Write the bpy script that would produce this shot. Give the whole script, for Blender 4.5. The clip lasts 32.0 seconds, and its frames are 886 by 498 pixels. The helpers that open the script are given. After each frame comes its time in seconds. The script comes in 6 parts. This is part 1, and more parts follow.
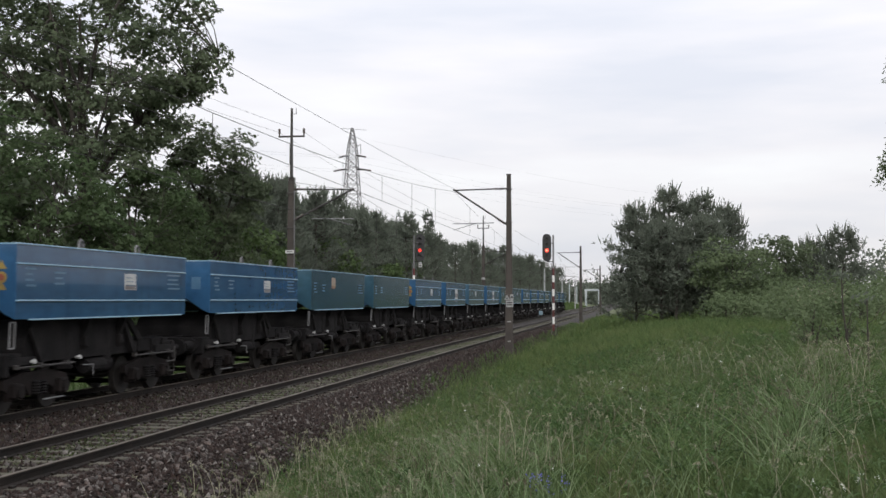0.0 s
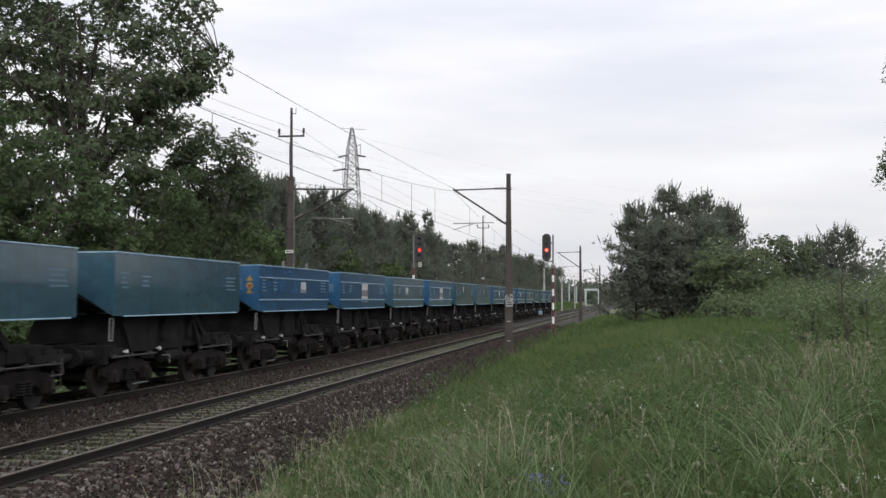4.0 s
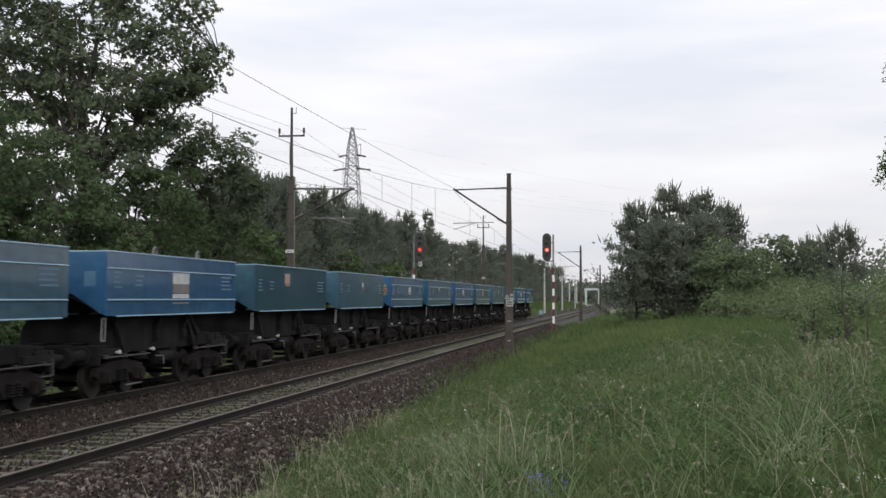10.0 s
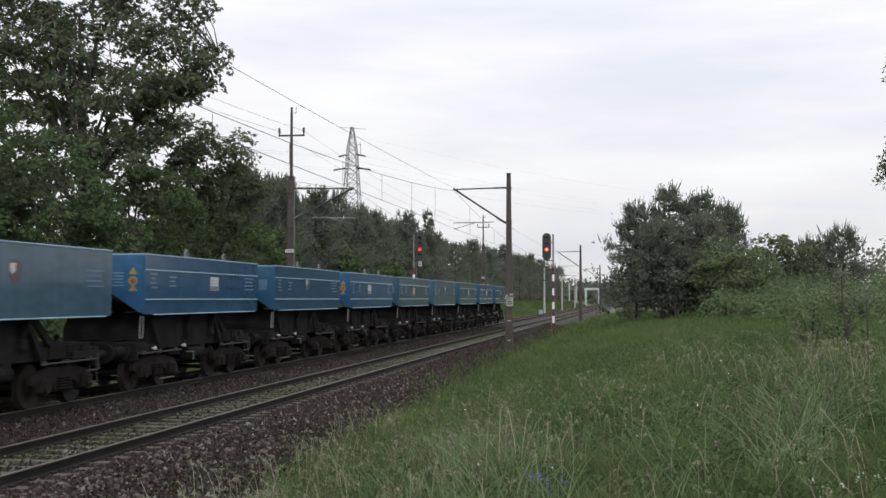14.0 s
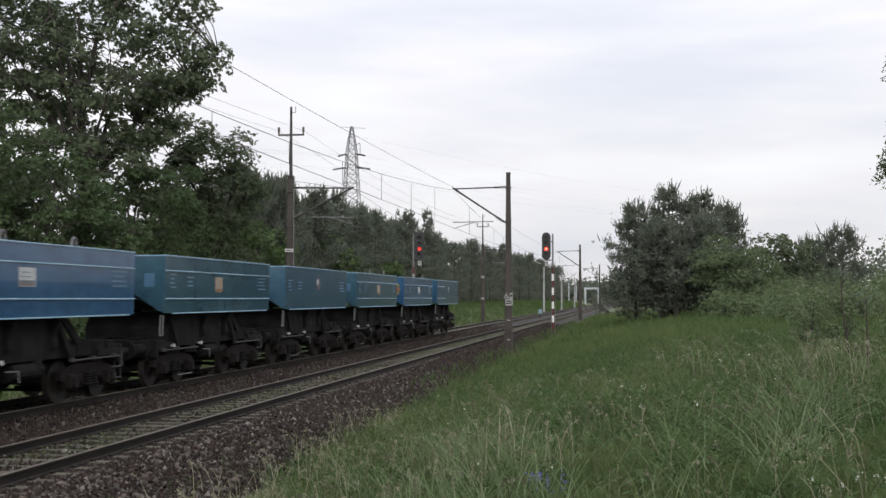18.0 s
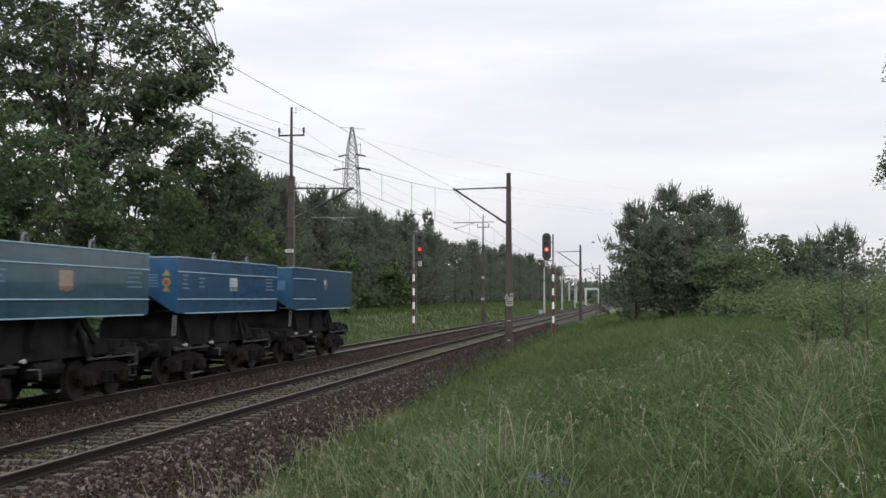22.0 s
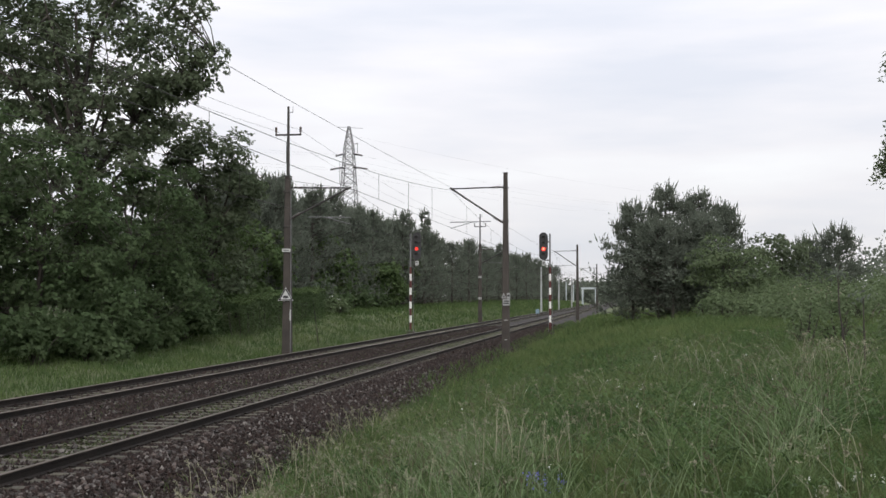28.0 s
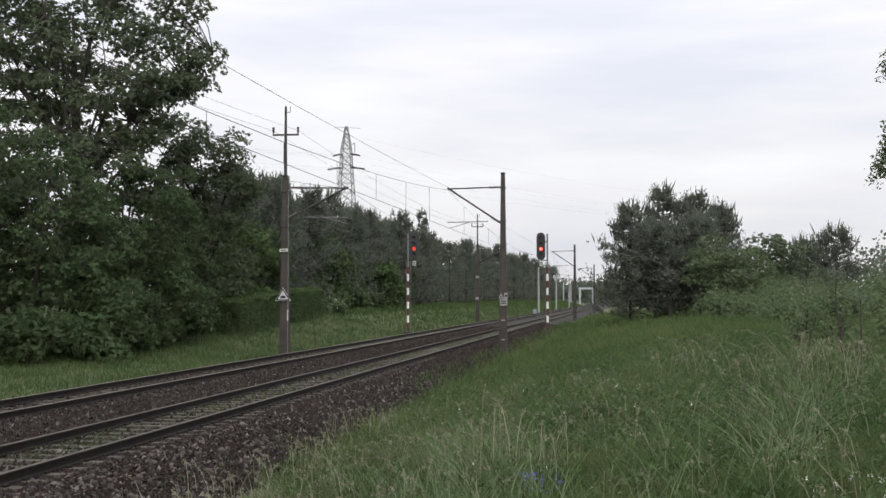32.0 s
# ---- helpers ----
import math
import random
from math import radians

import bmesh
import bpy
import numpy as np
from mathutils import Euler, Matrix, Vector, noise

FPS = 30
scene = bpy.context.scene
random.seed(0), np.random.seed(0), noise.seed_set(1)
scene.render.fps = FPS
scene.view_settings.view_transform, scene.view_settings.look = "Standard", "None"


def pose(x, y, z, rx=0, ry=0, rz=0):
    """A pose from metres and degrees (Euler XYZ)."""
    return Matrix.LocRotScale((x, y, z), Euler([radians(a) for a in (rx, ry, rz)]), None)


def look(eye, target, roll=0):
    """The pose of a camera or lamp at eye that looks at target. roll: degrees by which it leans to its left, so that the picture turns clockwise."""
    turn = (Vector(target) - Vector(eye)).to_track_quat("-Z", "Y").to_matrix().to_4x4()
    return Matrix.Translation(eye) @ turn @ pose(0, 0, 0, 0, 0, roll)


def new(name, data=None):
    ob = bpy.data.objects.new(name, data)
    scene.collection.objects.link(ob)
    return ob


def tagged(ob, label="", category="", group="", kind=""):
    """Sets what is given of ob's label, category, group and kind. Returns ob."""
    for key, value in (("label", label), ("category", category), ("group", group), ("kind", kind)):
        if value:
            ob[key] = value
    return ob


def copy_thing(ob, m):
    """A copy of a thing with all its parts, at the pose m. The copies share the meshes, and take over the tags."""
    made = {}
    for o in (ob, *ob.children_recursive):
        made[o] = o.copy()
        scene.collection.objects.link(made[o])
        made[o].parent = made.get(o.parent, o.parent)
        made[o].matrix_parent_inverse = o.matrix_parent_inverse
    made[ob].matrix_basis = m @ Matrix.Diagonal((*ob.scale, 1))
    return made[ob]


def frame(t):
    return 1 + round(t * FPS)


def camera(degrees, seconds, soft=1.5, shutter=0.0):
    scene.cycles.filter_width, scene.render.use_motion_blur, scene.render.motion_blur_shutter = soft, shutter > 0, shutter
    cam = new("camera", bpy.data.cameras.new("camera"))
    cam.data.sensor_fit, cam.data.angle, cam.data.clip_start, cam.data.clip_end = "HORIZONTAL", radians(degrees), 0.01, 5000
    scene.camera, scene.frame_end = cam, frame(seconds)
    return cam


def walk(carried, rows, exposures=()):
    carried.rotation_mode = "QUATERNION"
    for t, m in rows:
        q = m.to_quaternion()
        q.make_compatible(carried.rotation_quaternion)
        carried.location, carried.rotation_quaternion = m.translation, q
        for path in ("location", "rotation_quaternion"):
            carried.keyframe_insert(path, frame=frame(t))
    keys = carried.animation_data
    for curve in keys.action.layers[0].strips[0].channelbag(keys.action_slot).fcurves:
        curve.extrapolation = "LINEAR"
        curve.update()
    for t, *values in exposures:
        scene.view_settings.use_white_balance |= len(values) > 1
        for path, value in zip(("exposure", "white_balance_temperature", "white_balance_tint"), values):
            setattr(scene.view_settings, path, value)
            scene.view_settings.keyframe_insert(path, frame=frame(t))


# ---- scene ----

# The track runs along +y, rail heads at z = 0; the camera stands on the bank right of it.
TILT, TURN = 92.32, 9.10
PX = 0.02732  # degrees


def cam_pose(right, up):
    """The camera turned a little to its right and up."""
    return pose(0, 0, 2.26, TILT + up * PX, 0, TURN - right * PX)


cam = camera(41.0, 32.0, soft=1.5, shutter=0.5)
walk(cam, [(0, cam_pose(-1.2, 4.2)), (1.5, cam_pose(-1.2, 4.4)), (3, cam_pose(-0.4, 3.2)), (5.5, cam_pose(-1.2, 4.6)),
           (7, cam_pose(-1.2, 4.6)), (8, cam_pose(-1, 3.2)), (9, cam_pose(-0.5, 4.4)), (10, cam_pose(-1.2, 3.2)),
           (11.5, cam_pose(-1.2, 4.2)), (12, cam_pose(-0.3, 3)), (13, cam_pose(-0.8, 3)), (14, cam_pose(-1, 2.6)),
           (14.5, cam_pose(-1, 1.6)), (16.5, cam_pose(-0.3, 1.6)), (17.5, cam_pose(-1.2, 2.6)), (18, cam_pose(-0.2, 1.6)),
           (19, cam_pose(-0.2, 1.6)), (20, cam_pose(-0.6, 1.7)), (21, cam_pose(-0.2, 1.6)), (22.5, cam_pose(-1, 2.8)),
           (23, cam_pose(-1, 2.8)), (24, cam_pose(-0.2, 0.2)), (25.5, cam_pose(-0.2, 0)), (27.5, cam_pose(3.2, 1.4)),
           (28, cam_pose(4.6, 1.5)), (29.5, cam_pose(4.6, 1.5)), (30, cam_pose(6.2, 1.5)), (31, cam_pose(7.6, 1.6)),
           (32, cam_pose(9.2, 1.6))])

# ---- light ----
world = bpy.data.worlds.new("overcast_sky")
scene.world = world
world.use_nodes = True
wn, wl = world.node_tree.nodes, world.node_tree.links
bg = wn["Background"]
sky = wn.new("ShaderNodeTexSky")
sky.sky_type, sky.sun_disc = "NISHITA", False
sky.sun_elevation, sky.sun_rotation = radians(26), radians(170)
tc = wn.new("ShaderNodeTexCoord")
mp = wn.new("ShaderNodeMapping")
mp.inputs["Scale"].default_value = (1.2, 1.2, 7.0)
cl = wn.new("ShaderNodeTexNoise")
cl.inputs["Scale"].default_value, cl.inputs["Detail"].default_value = 2.2, 5
ramp = wn.new("ShaderNodeValToRGB")
ramp.color_ramp.elements[0].position, ramp.color_ramp.elements[0].color = 0.32, (0.85, 0.868, 0.95, 1)
ramp.color_ramp.elements[1].position, ramp.color_ramp.elements[1].color = 0.68, (1.12, 1.12, 1.14, 1)
mid = ramp.color_ramp.elements.new(0.5)
mid.color = (1.01, 0.99, 1.03, 1)
sky_gain = wn.new("ShaderNodeMix")
sky_gain.data_type, sky_gain.blend_type = "RGBA", "MULTIPLY"
sky_gain.inputs["Factor"].default_value = 1
sky_gain.inputs[7].default_value = (0.1, 0.1, 0.1, 1)
cover = wn.new("ShaderNodeMix")
cover.data_type = "RGBA"
cover.inputs["Factor"].default_value = 0.9
wl.new(tc.outputs["Generated"], mp.inputs["Vector"])
wl.new(mp.outputs["Vector"], cl.inputs["Vector"])
wl.new(cl.outputs["Fac"], ramp.inputs["Fac"])
wl.new(sky.outputs["Color"], sky_gain.inputs[6])
wl.new(sky_gain.outputs[2], cover.inputs[6])
wl.new(ramp.outputs["Color"], cover.inputs[7])
# cloud thins upwards: brighter overhead than near the horizon
sep = wn.new("ShaderNodeSeparateXYZ")
lift = wn.new("ShaderNodeMapRange")
lift.inputs["From Min"].default_value, lift.inputs["From Max"].default_value = 0.02, 0.3
lift.inputs["To Min"].default_value, lift.inputs["To Max"].default_value = 0.86, 1.12
rise = wn.new("ShaderNodeMix")
rise.data_type, rise.blend_type = "RGBA", "MULTIPLY"
rise.inputs["Factor"].default_value = 1
wl.new(tc.outputs["Generated"], sep.inputs["Vector"])
wl.new(sep.outputs["Z"], lift.inputs["Value"])
wl.new(cover.outputs[2], rise.inputs[6])
wl.new(lift.outputs["Result"], rise.inputs[7])
zenith = wn.new("ShaderNodeMapRange")
zenith.inputs["From Min"].default_value, zenith.inputs["From Max"].default_value = 0.3, 1.0
zenith.inputs["To Min"].default_value, zenith.inputs["To Max"].default_value = 1.0, 1.55
crest = wn.new("ShaderNodeMix")
crest.data_type, crest.blend_type = "RGBA", "MULTIPLY"
crest.inputs["Factor"].default_value = 1
wl.new(sep.outputs["Z"], zenith.inputs["Value"])
wl.new(rise.outputs[2], crest.inputs[6])
wl.new(zenith.outputs["Result"], crest.inputs[7])
wl.new(crest.outputs[2], bg.inputs["Color"])
bg.inputs["Strength"].default_value = 1.0

sun = new("sun", bpy.data.lights.new("sun", "SUN"))
sun.data.energy, sun.data.angle, sun.data.color = 1.6, radians(40), (1, 0.97, 0.93)
sun.matrix_world = look((12, -70, 35), (0, 0, 0))


# ---- materials ----
def mat(name, a, b, rough=0.8, metal=0.0, scale=3.0, fine=40.0, bump=0.3, vary=0.0, island=0.0, spec=0.5, stretch=(1, 1, 1), streak=0.0):
    """Two colours mixed by a broad noise, broken by a fine one; vary: by object, island: by loose piece."""
    m = bpy.data.materials.new(name)
    m.use_nodes = True
    n, l = m.node_tree.nodes, m.node_tree.links
    p = n["Principled BSDF"]
    p.inputs["Roughness"].default_value, p.inputs["Metallic"].default_value = rough, metal
    p.inputs["Specular IOR Level"].default_value = spec
    co = n.new("ShaderNodeTexCoord")
    ma = n.new("ShaderNodeMapping")
    ma.inputs["Scale"].default_value = stretch
    l.new(co.outputs["Object"], ma.inputs["Vector"])
    big, small = n.new("ShaderNodeTexNoise"), n.new("ShaderNodeTexNoise")
    for t, s, d in ((big, scale, 4), (small, fine, 3)):
        t.inputs["Scale"].default_value, t.inputs["Detail"].default_value = s, d
        l.new(ma.outputs["Vector"], t.inputs["Vector"])
    r = n.new("ShaderNodeMapRange")
    r.inputs["From Min"].default_value, r.inputs["From Max"].default_value = 0.33, 0.67
    l.new(big.outputs["Fac"], r.inputs["Value"])
    mix = n.new("ShaderNodeMix")
    mix.data_type = "RGBA"
    mix.inputs[6].default_value, mix.inputs[7].default_value = (*a, 1), (*b, 1)
    l.new(r.outputs["Result"], mix.inputs["Factor"])
    hsv = n.new("ShaderNodeHueSaturation")
    l.new(mix.outputs[2], hsv.inputs["Color"])
    v = n.new("ShaderNodeMapRange")
    v.inputs["From Min"].default_value, v.inputs["From Max"].default_value = 0.3, 0.7
    v.inputs["To Min"].default_value, v.inputs["To Max"].default_value = 0.85, 1.15
    l.new(small.outputs["Fac"], v.inputs["Value"])
    value = v.outputs["Result"]
    for amount, node, out in ((vary, "ShaderNodeObjectInfo", "Random"), (island, "ShaderNodeNewGeometry", "Random Per Island")):
        if amount:
            src = n.new(node)
            w = n.new("ShaderNodeMapRange")
            w.inputs["To Min"].default_value, w.inputs["To Max"].default_value = 1 - amount, 1 + amount
            l.new(src.outputs[out], w.inputs["Value"])
            mul = n.new("ShaderNodeMath")
            mul.operation = "MULTIPLY"
            l.new(value, mul.inputs[0])
            l.new(w.outputs["Result"], mul.inputs[1])
            value = mul.outputs[0]
    if streak:
        # grime run down the sheet by rain
        ms, ns, rs = n.new("ShaderNodeMapping"), n.new("ShaderNodeTexNoise"), n.new("ShaderNodeMapRange")
        ms.inputs["Scale"].default_value = (1, 2.0, 0.3)
        ns.inputs["Scale"].default_value, ns.inputs["Detail"].default_value = 1.6, 5
        rs.inputs["From Min"].default_value, rs.inputs["From Max"].default_value = 0.5, 0.75
        rs.inputs["To Min"].default_value, rs.inputs["To Max"].default_value = 1.0, 1.0 - streak
        l.new(co.outputs["Object"], ms.inputs["Vector"])
        l.new(ms.outputs["Vector"], ns.inputs["Vector"])
        l.new(ns.outputs["Fac"], rs.inputs["Value"])
        mul = n.new("ShaderNodeMath")
        mul.operation = "MULTIPLY"
        l.new(value, mul.inputs[0])
        l.new(rs.outputs["Result"], mul.inputs[1])
        value = mul.outputs[0]
    l.new(value, hsv.inputs["Value"])
    l.new(hsv.outputs["Color"], p.inputs["Base Color"])
    if bump:
        bm_ = n.new("ShaderNodeBump")
        bm_.inputs["Strength"].default_value, bm_.inputs["Distance"].default_value = bump, 0.02
        l.new(small.outputs["Fac"], bm_.inputs["Height"])
        l.new(bm_.outputs["Normal"], p.inputs["Normal"])
    return m


def leaf_mat(name, a, b, island=0.35, through_light=0.42, scale=0.5, spec=0.25, rough=0.5):
    m = mat(name, a, b, rough=rough, scale=scale, fine=6, bump=0, island=island, spec=spec)
    n, l = m.node_tree.nodes, m.node_tree.links
    p = n["Principled BSDF"]
    tr = n.new("ShaderNodeBsdfTranslucent")
    l.new(p.inputs["Base Color"].links[0].from_socket, tr.inputs["Color"])
    mx = n.new("ShaderNodeMixShader")
    mx.inputs["Fac"].default_value = through_light
    l.new(p.outputs["BSDF"], mx.inputs[1])
    l.new(tr.outputs["BSDF"], mx.inputs[2])
    l.new(mx.outputs["Shader"], n["Material Output"].inputs["Surface"])
    return m


def stone_tones(m, stops):
    """Gives each loose stone one of several rock colours."""
    n, l = m.node_tree.nodes, m.node_tree.links
    geo, ramp_, mul = n.new("ShaderNodeNewGeometry"), n.new("ShaderNodeValToRGB"), n.new("ShaderNodeMix")
    e = ramp_.color_ramp.elements
    e[0].position, e[0].color = stops[0][0], (*stops[0][1], 1)
    e[1].position, e[1].color = stops[-1][0], (*stops[-1][1], 1)
    for at, colour in stops[1:-1]:
        e.new(at).color = (*colour, 1)
    mul.data_type = "RGBA"
    mul.inputs["Factor"].default_value = 0.75
    hsv = [k for k in n if k.bl_idname == "ShaderNodeHueSaturation"][0]
    old = hsv.inputs["Color"].links[0].from_socket
    l.new(geo.outputs["Random Per Island"], ramp_.inputs["Fac"])
    l.new(old, mul.inputs[6])
    l.new(ramp_.outputs["Color"], mul.inputs[7])
    l.new(mul.outputs[2], hsv.inputs["Color"])


M_GROUND = mat("meadow_soil", (0.05, 0.075, 0.02), (0.07, 0.08, 0.032), 0.95, scale=0.4, fine=9, bump=0.6)
M_BALLAST = mat("ballast_bed", (0.009, 0.0065, 0.0055), (0.018, 0.0135, 0.0115), 0.95, scale=1.2, fine=26, bump=1.0)
M_STONE = mat("ballast_stone", (0.015, 0.0105, 0.0086), (0.03, 0.0215, 0.018), 0.85, scale=0.8, fine=30, bump=0.3, island=0.3, spec=0.2)
stone_tones(M_STONE, ((0.0, (0.009, 0.0066, 0.0057)), (0.4, (0.018, 0.0112, 0.009)), (0.68, (0.028, 0.016, 0.013)), (0.86, (0.032, 0.0265, 0.0235)), (0.97, (0.05, 0.044, 0.04)), (1.0, (0.11, 0.1, 0.093))))
M_PALESTONE = mat("pale_stone", (0.05, 0.044, 0.04), (0.12, 0.11, 0.1), 0.85, scale=3, fine=30, bump=0.3, island=0.6)
M_SLEEPER = mat("sleeper_concrete", (0.03, 0.031, 0.018), (0.066, 0.06, 0.043), 0.9, scale=1.6, fine=40, bump=0.5, vary=0.25)
M_RAIL = mat("rusty_rail", (0.0095, 0.0077, 0.0066), (0.019, 0.0142, 0.0115), 0.8, 0.2, scale=2, fine=50, bump=0.2, spec=0.3)
M_RAILTOP = mat("worn_rail_head", (0.12, 0.1, 0.085), (0.19, 0.16, 0.135), 0.5, 0.6, scale=1.5, fine=60, bump=0.05)
M_GRASS = leaf_mat("meadow_grass", (0.043, 0.086, 0.025), (0.128, 0.157, 0.065), 0.26, 0.45, 0.45, spec=0.12)
M_TALL = leaf_mat("tall_grass", (0.06, 0.11, 0.036), (0.11, 0.155, 0.065), 0.3, 0.42, spec=0.12)
M_SEED = leaf_mat("grass_seed_heads", (0.15, 0.155, 0.1), (0.25, 0.245, 0.17), 0.35, 0.3)
M_PANICLE = leaf_mat("brown_grass_panicles", (0.08, 0.08, 0.048), (0.135, 0.122, 0.08), 0.35, 0.3)
M_PALEGRASS = leaf_mat("pale_coarse_grass", (0.12, 0.18, 0.08), (0.2, 0.255, 0.135), 0.35, 0.4)
M_VERGE = leaf_mat("verge_grass", (0.042, 0.078, 0.023), (0.092, 0.126, 0.047), 0.3, 0.35, 0.4, spec=0.15)
M_OAK = leaf_mat("oak_leaves", (0.095, 0.126, 0.072), (0.132, 0.162, 0.096), 0.2, 0.52, spec=0.3, rough=0.7)
M_ACACIA = leaf_mat("locust_leaves", (0.062, 0.1, 0.042), (0.1, 0.14, 0.066), 0.2, 0.5, spec=0.25, rough=0.75)
M_YOUNG = leaf_mat("young_tree_leaves", (0.06, 0.1, 0.034), (0.1, 0.14, 0.058), 0.3, 0.42, spec=0.25, rough=0.75)
# needle green is greyed and lightened to stand in for haze
M_PINE = leaf_mat("haze_greyed_needles", (0.1, 0.12, 0.092), (0.14, 0.16, 0.126), 0.14, 0.4, spec=0.4, rough=0.8)
M_SHRUB = leaf_mat("shrub_leaves", (0.098, 0.138, 0.066), (0.146, 0.188, 0.098), 0.18, 0.45, spec=0.3, rough=0.75)
M_MOSS = leaf_mat("trackside_moss", (0.032, 0.044, 0.015), (0.06, 0.075, 0.028), 0.5, 0.2, 1.5)
M_BARK = mat("bark", (0.028, 0.024, 0.02), (0.055, 0.047, 0.039), 0.95, scale=3, fine=25, bump=1, stretch=(1, 1, 0.25))
M_MAST = mat("mast_brown_steel", (0.03, 0.025, 0.022), (0.05, 0.042, 0.036), 0.85, scale=1.2, fine=30, bump=0.4, vary=0.1)
M_GREYMAST = mat("grey_concrete_mast", (0.24, 0.25, 0.25), (0.32, 0.33, 0.33), 0.85, scale=1.2, fine=30, bump=0.3)
M_STEEL = mat("galvanised_steel", (0.15, 0.15, 0.155), (0.23, 0.23, 0.235), 0.55, 0.6, scale=2, fine=30, bump=0.1)
M_DARKSTEEL = mat("dark_steel", (0.03, 0.028, 0.028), (0.05, 0.045, 0.042), 0.65, 0.3, scale=2, fine=30, bump=0.15)
M_WIRE = mat("overhead_wire", (0.022, 0.021, 0.02), (0.035, 0.033, 0.031), 0.7, 0.3, scale=1, fine=8, bump=0)
M_INSUL = mat("brown_porcelain", (0.04, 0.025, 0.02), (0.06, 0.035, 0.025), 0.25, scale=2, fine=20, bump=0)
M_WHITE = mat("white_paint", (0.62, 0.62, 0.60), (0.75, 0.75, 0.73), 0.6, scale=4, fine=40, bump=0.05)
M_REDPAINT = mat("red_paint", (0.065, 0.017, 0.017), (0.1, 0.023, 0.022), 0.6, scale=4, fine=40, bump=0.05)
M_BLACK = mat("black_paint", (0.012, 0.012, 0.013), (0.022, 0.022, 0.024), 0.6, scale=3, fine=30, bump=0.05)
M_UNDER = mat("grimy_underframe", (0.0105, 0.01, 0.0104), (0.021, 0.0195, 0.0197), 0.9, scale=2, fine=25, bump=0.5, spec=0.1)
M_WHEEL = mat("rusty_wheel", (0.012, 0.0105, 0.0095), (0.024, 0.02, 0.018), 0.75, 0.2, scale=3, fine=30, bump=0.3)
M_BOGIE = mat("rusty_bogie_frame", (0.0085, 0.007, 0.0068), (0.021, 0.0165, 0.0158), 0.85, scale=2, fine=25, bump=0.5, vary=0.3, spec=0.15)
M_YELLOW = mat("yellow_marking", (0.17, 0.115, 0.025), (0.26, 0.18, 0.036), 0.6, scale=5, fine=40, bump=0.05)
M_REDMARK = mat("red_marking", (0.16, 0.035, 0.02), (0.22, 0.05, 0.026), 0.6, scale=5, fine=40, bump=0.05)
M_LABEL = mat("label_paint", (0.36, 0.37, 0.37), (0.5, 0.5, 0.49), 0.6, scale=5, fine=40, bump=0.05)
M_CREAM = mat("faded_cream_label", (0.24, 0.185, 0.135), (0.31, 0.25, 0.195), 0.7, scale=9, fine=40, bump=0.05)
M_PLATE = mat("dirty_white_plate", (0.2, 0.205, 0.205), (0.3, 0.3, 0.295), 0.7, scale=5, fine=40, bump=0.05)
M_ORANGE = mat("rust_run", (0.17, 0.1, 0.06), (0.23, 0.14, 0.09), 0.8, scale=6, fine=40, bump=0.2)
M_GREYLABEL = mat("soiled_label", (0.11, 0.1, 0.1), (0.17, 0.15, 0.145), 0.6, scale=5, fine=40, bump=0.05)
M_FAINT = mat("faint_patch", (0.03, 0.09, 0.165), (0.045, 0.11, 0.185), 0.5, scale=5, fine=40, bump=0)
M_GHOST = mat("faded_lettering", (0.05, 0.125, 0.2), (0.08, 0.155, 0.23), 0.6, scale=5, fine=40, bump=0)
M_RUSTMARK = mat("rust_patch", (0.07, 0.056, 0.058), (0.1, 0.082, 0.085), 0.8, scale=6, fine=40, bump=0.3)
PAINTS = {
    "blue": mat("bright_blue_wagon_paint", (0.019, 0.066, 0.142), (0.03, 0.082, 0.16), 0.17, scale=0.9, fine=3, bump=0.012, vary=0.08, spec=0.42, stretch=(1, 0.4, 1.6), streak=0.2),
    "dull": mat("dull_blue_wagon_paint", (0.019, 0.06, 0.114), (0.031, 0.079, 0.134), 0.18, scale=0.9, fine=3, bump=0.012, vary=0.08, spec=0.42, stretch=(1, 0.4, 1.6), streak=0.2),
    "teal": mat("faded_teal_wagon_paint", (0.022, 0.06, 0.09), (0.038, 0.08, 0.108), 0.17, scale=0.9, fine=3, bump=0.014, vary=0.08, spec=0.4, stretch=(1, 0.4, 1.6), streak=0.2),
    "pale": mat("weathered_blue_wagon_paint", (0.028, 0.07, 0.11), (0.048, 0.094, 0.132), 0.2, scale=0.9, fine=3, bump=0.014, vary=0.08, spec=0.4, stretch=(1, 0.4, 1.6), streak=0.2),
}
# pale blue tone of the ribs, rails and lips
M_TRIM = mat("light_edge_trim", (0.13, 0.25, 0.35), (0.22, 0.34, 0.42), 0.5, scale=3, fine=30, bump=0.05)


def lamp_mat(name, colour, strength):
    m = bpy.data.materials.new(name)
    m.use_nodes = True
    p = m.node_tree.nodes["Principled BSDF"]
    p.inputs["Base Color"].default_value = (*colour, 1)
    p.inputs["Emission Color"].default_value = (*colour, 1)
    p.inputs["Emission Strength"].default_value = strength
    return m


M_REDLAMP = lamp_mat("red_signal_lamp", (1.0, 0.045, 0.03), 1.25)
M_REDCORE = lamp_mat("red_signal_core", (1.0, 0.36, 0.2), 1.5)


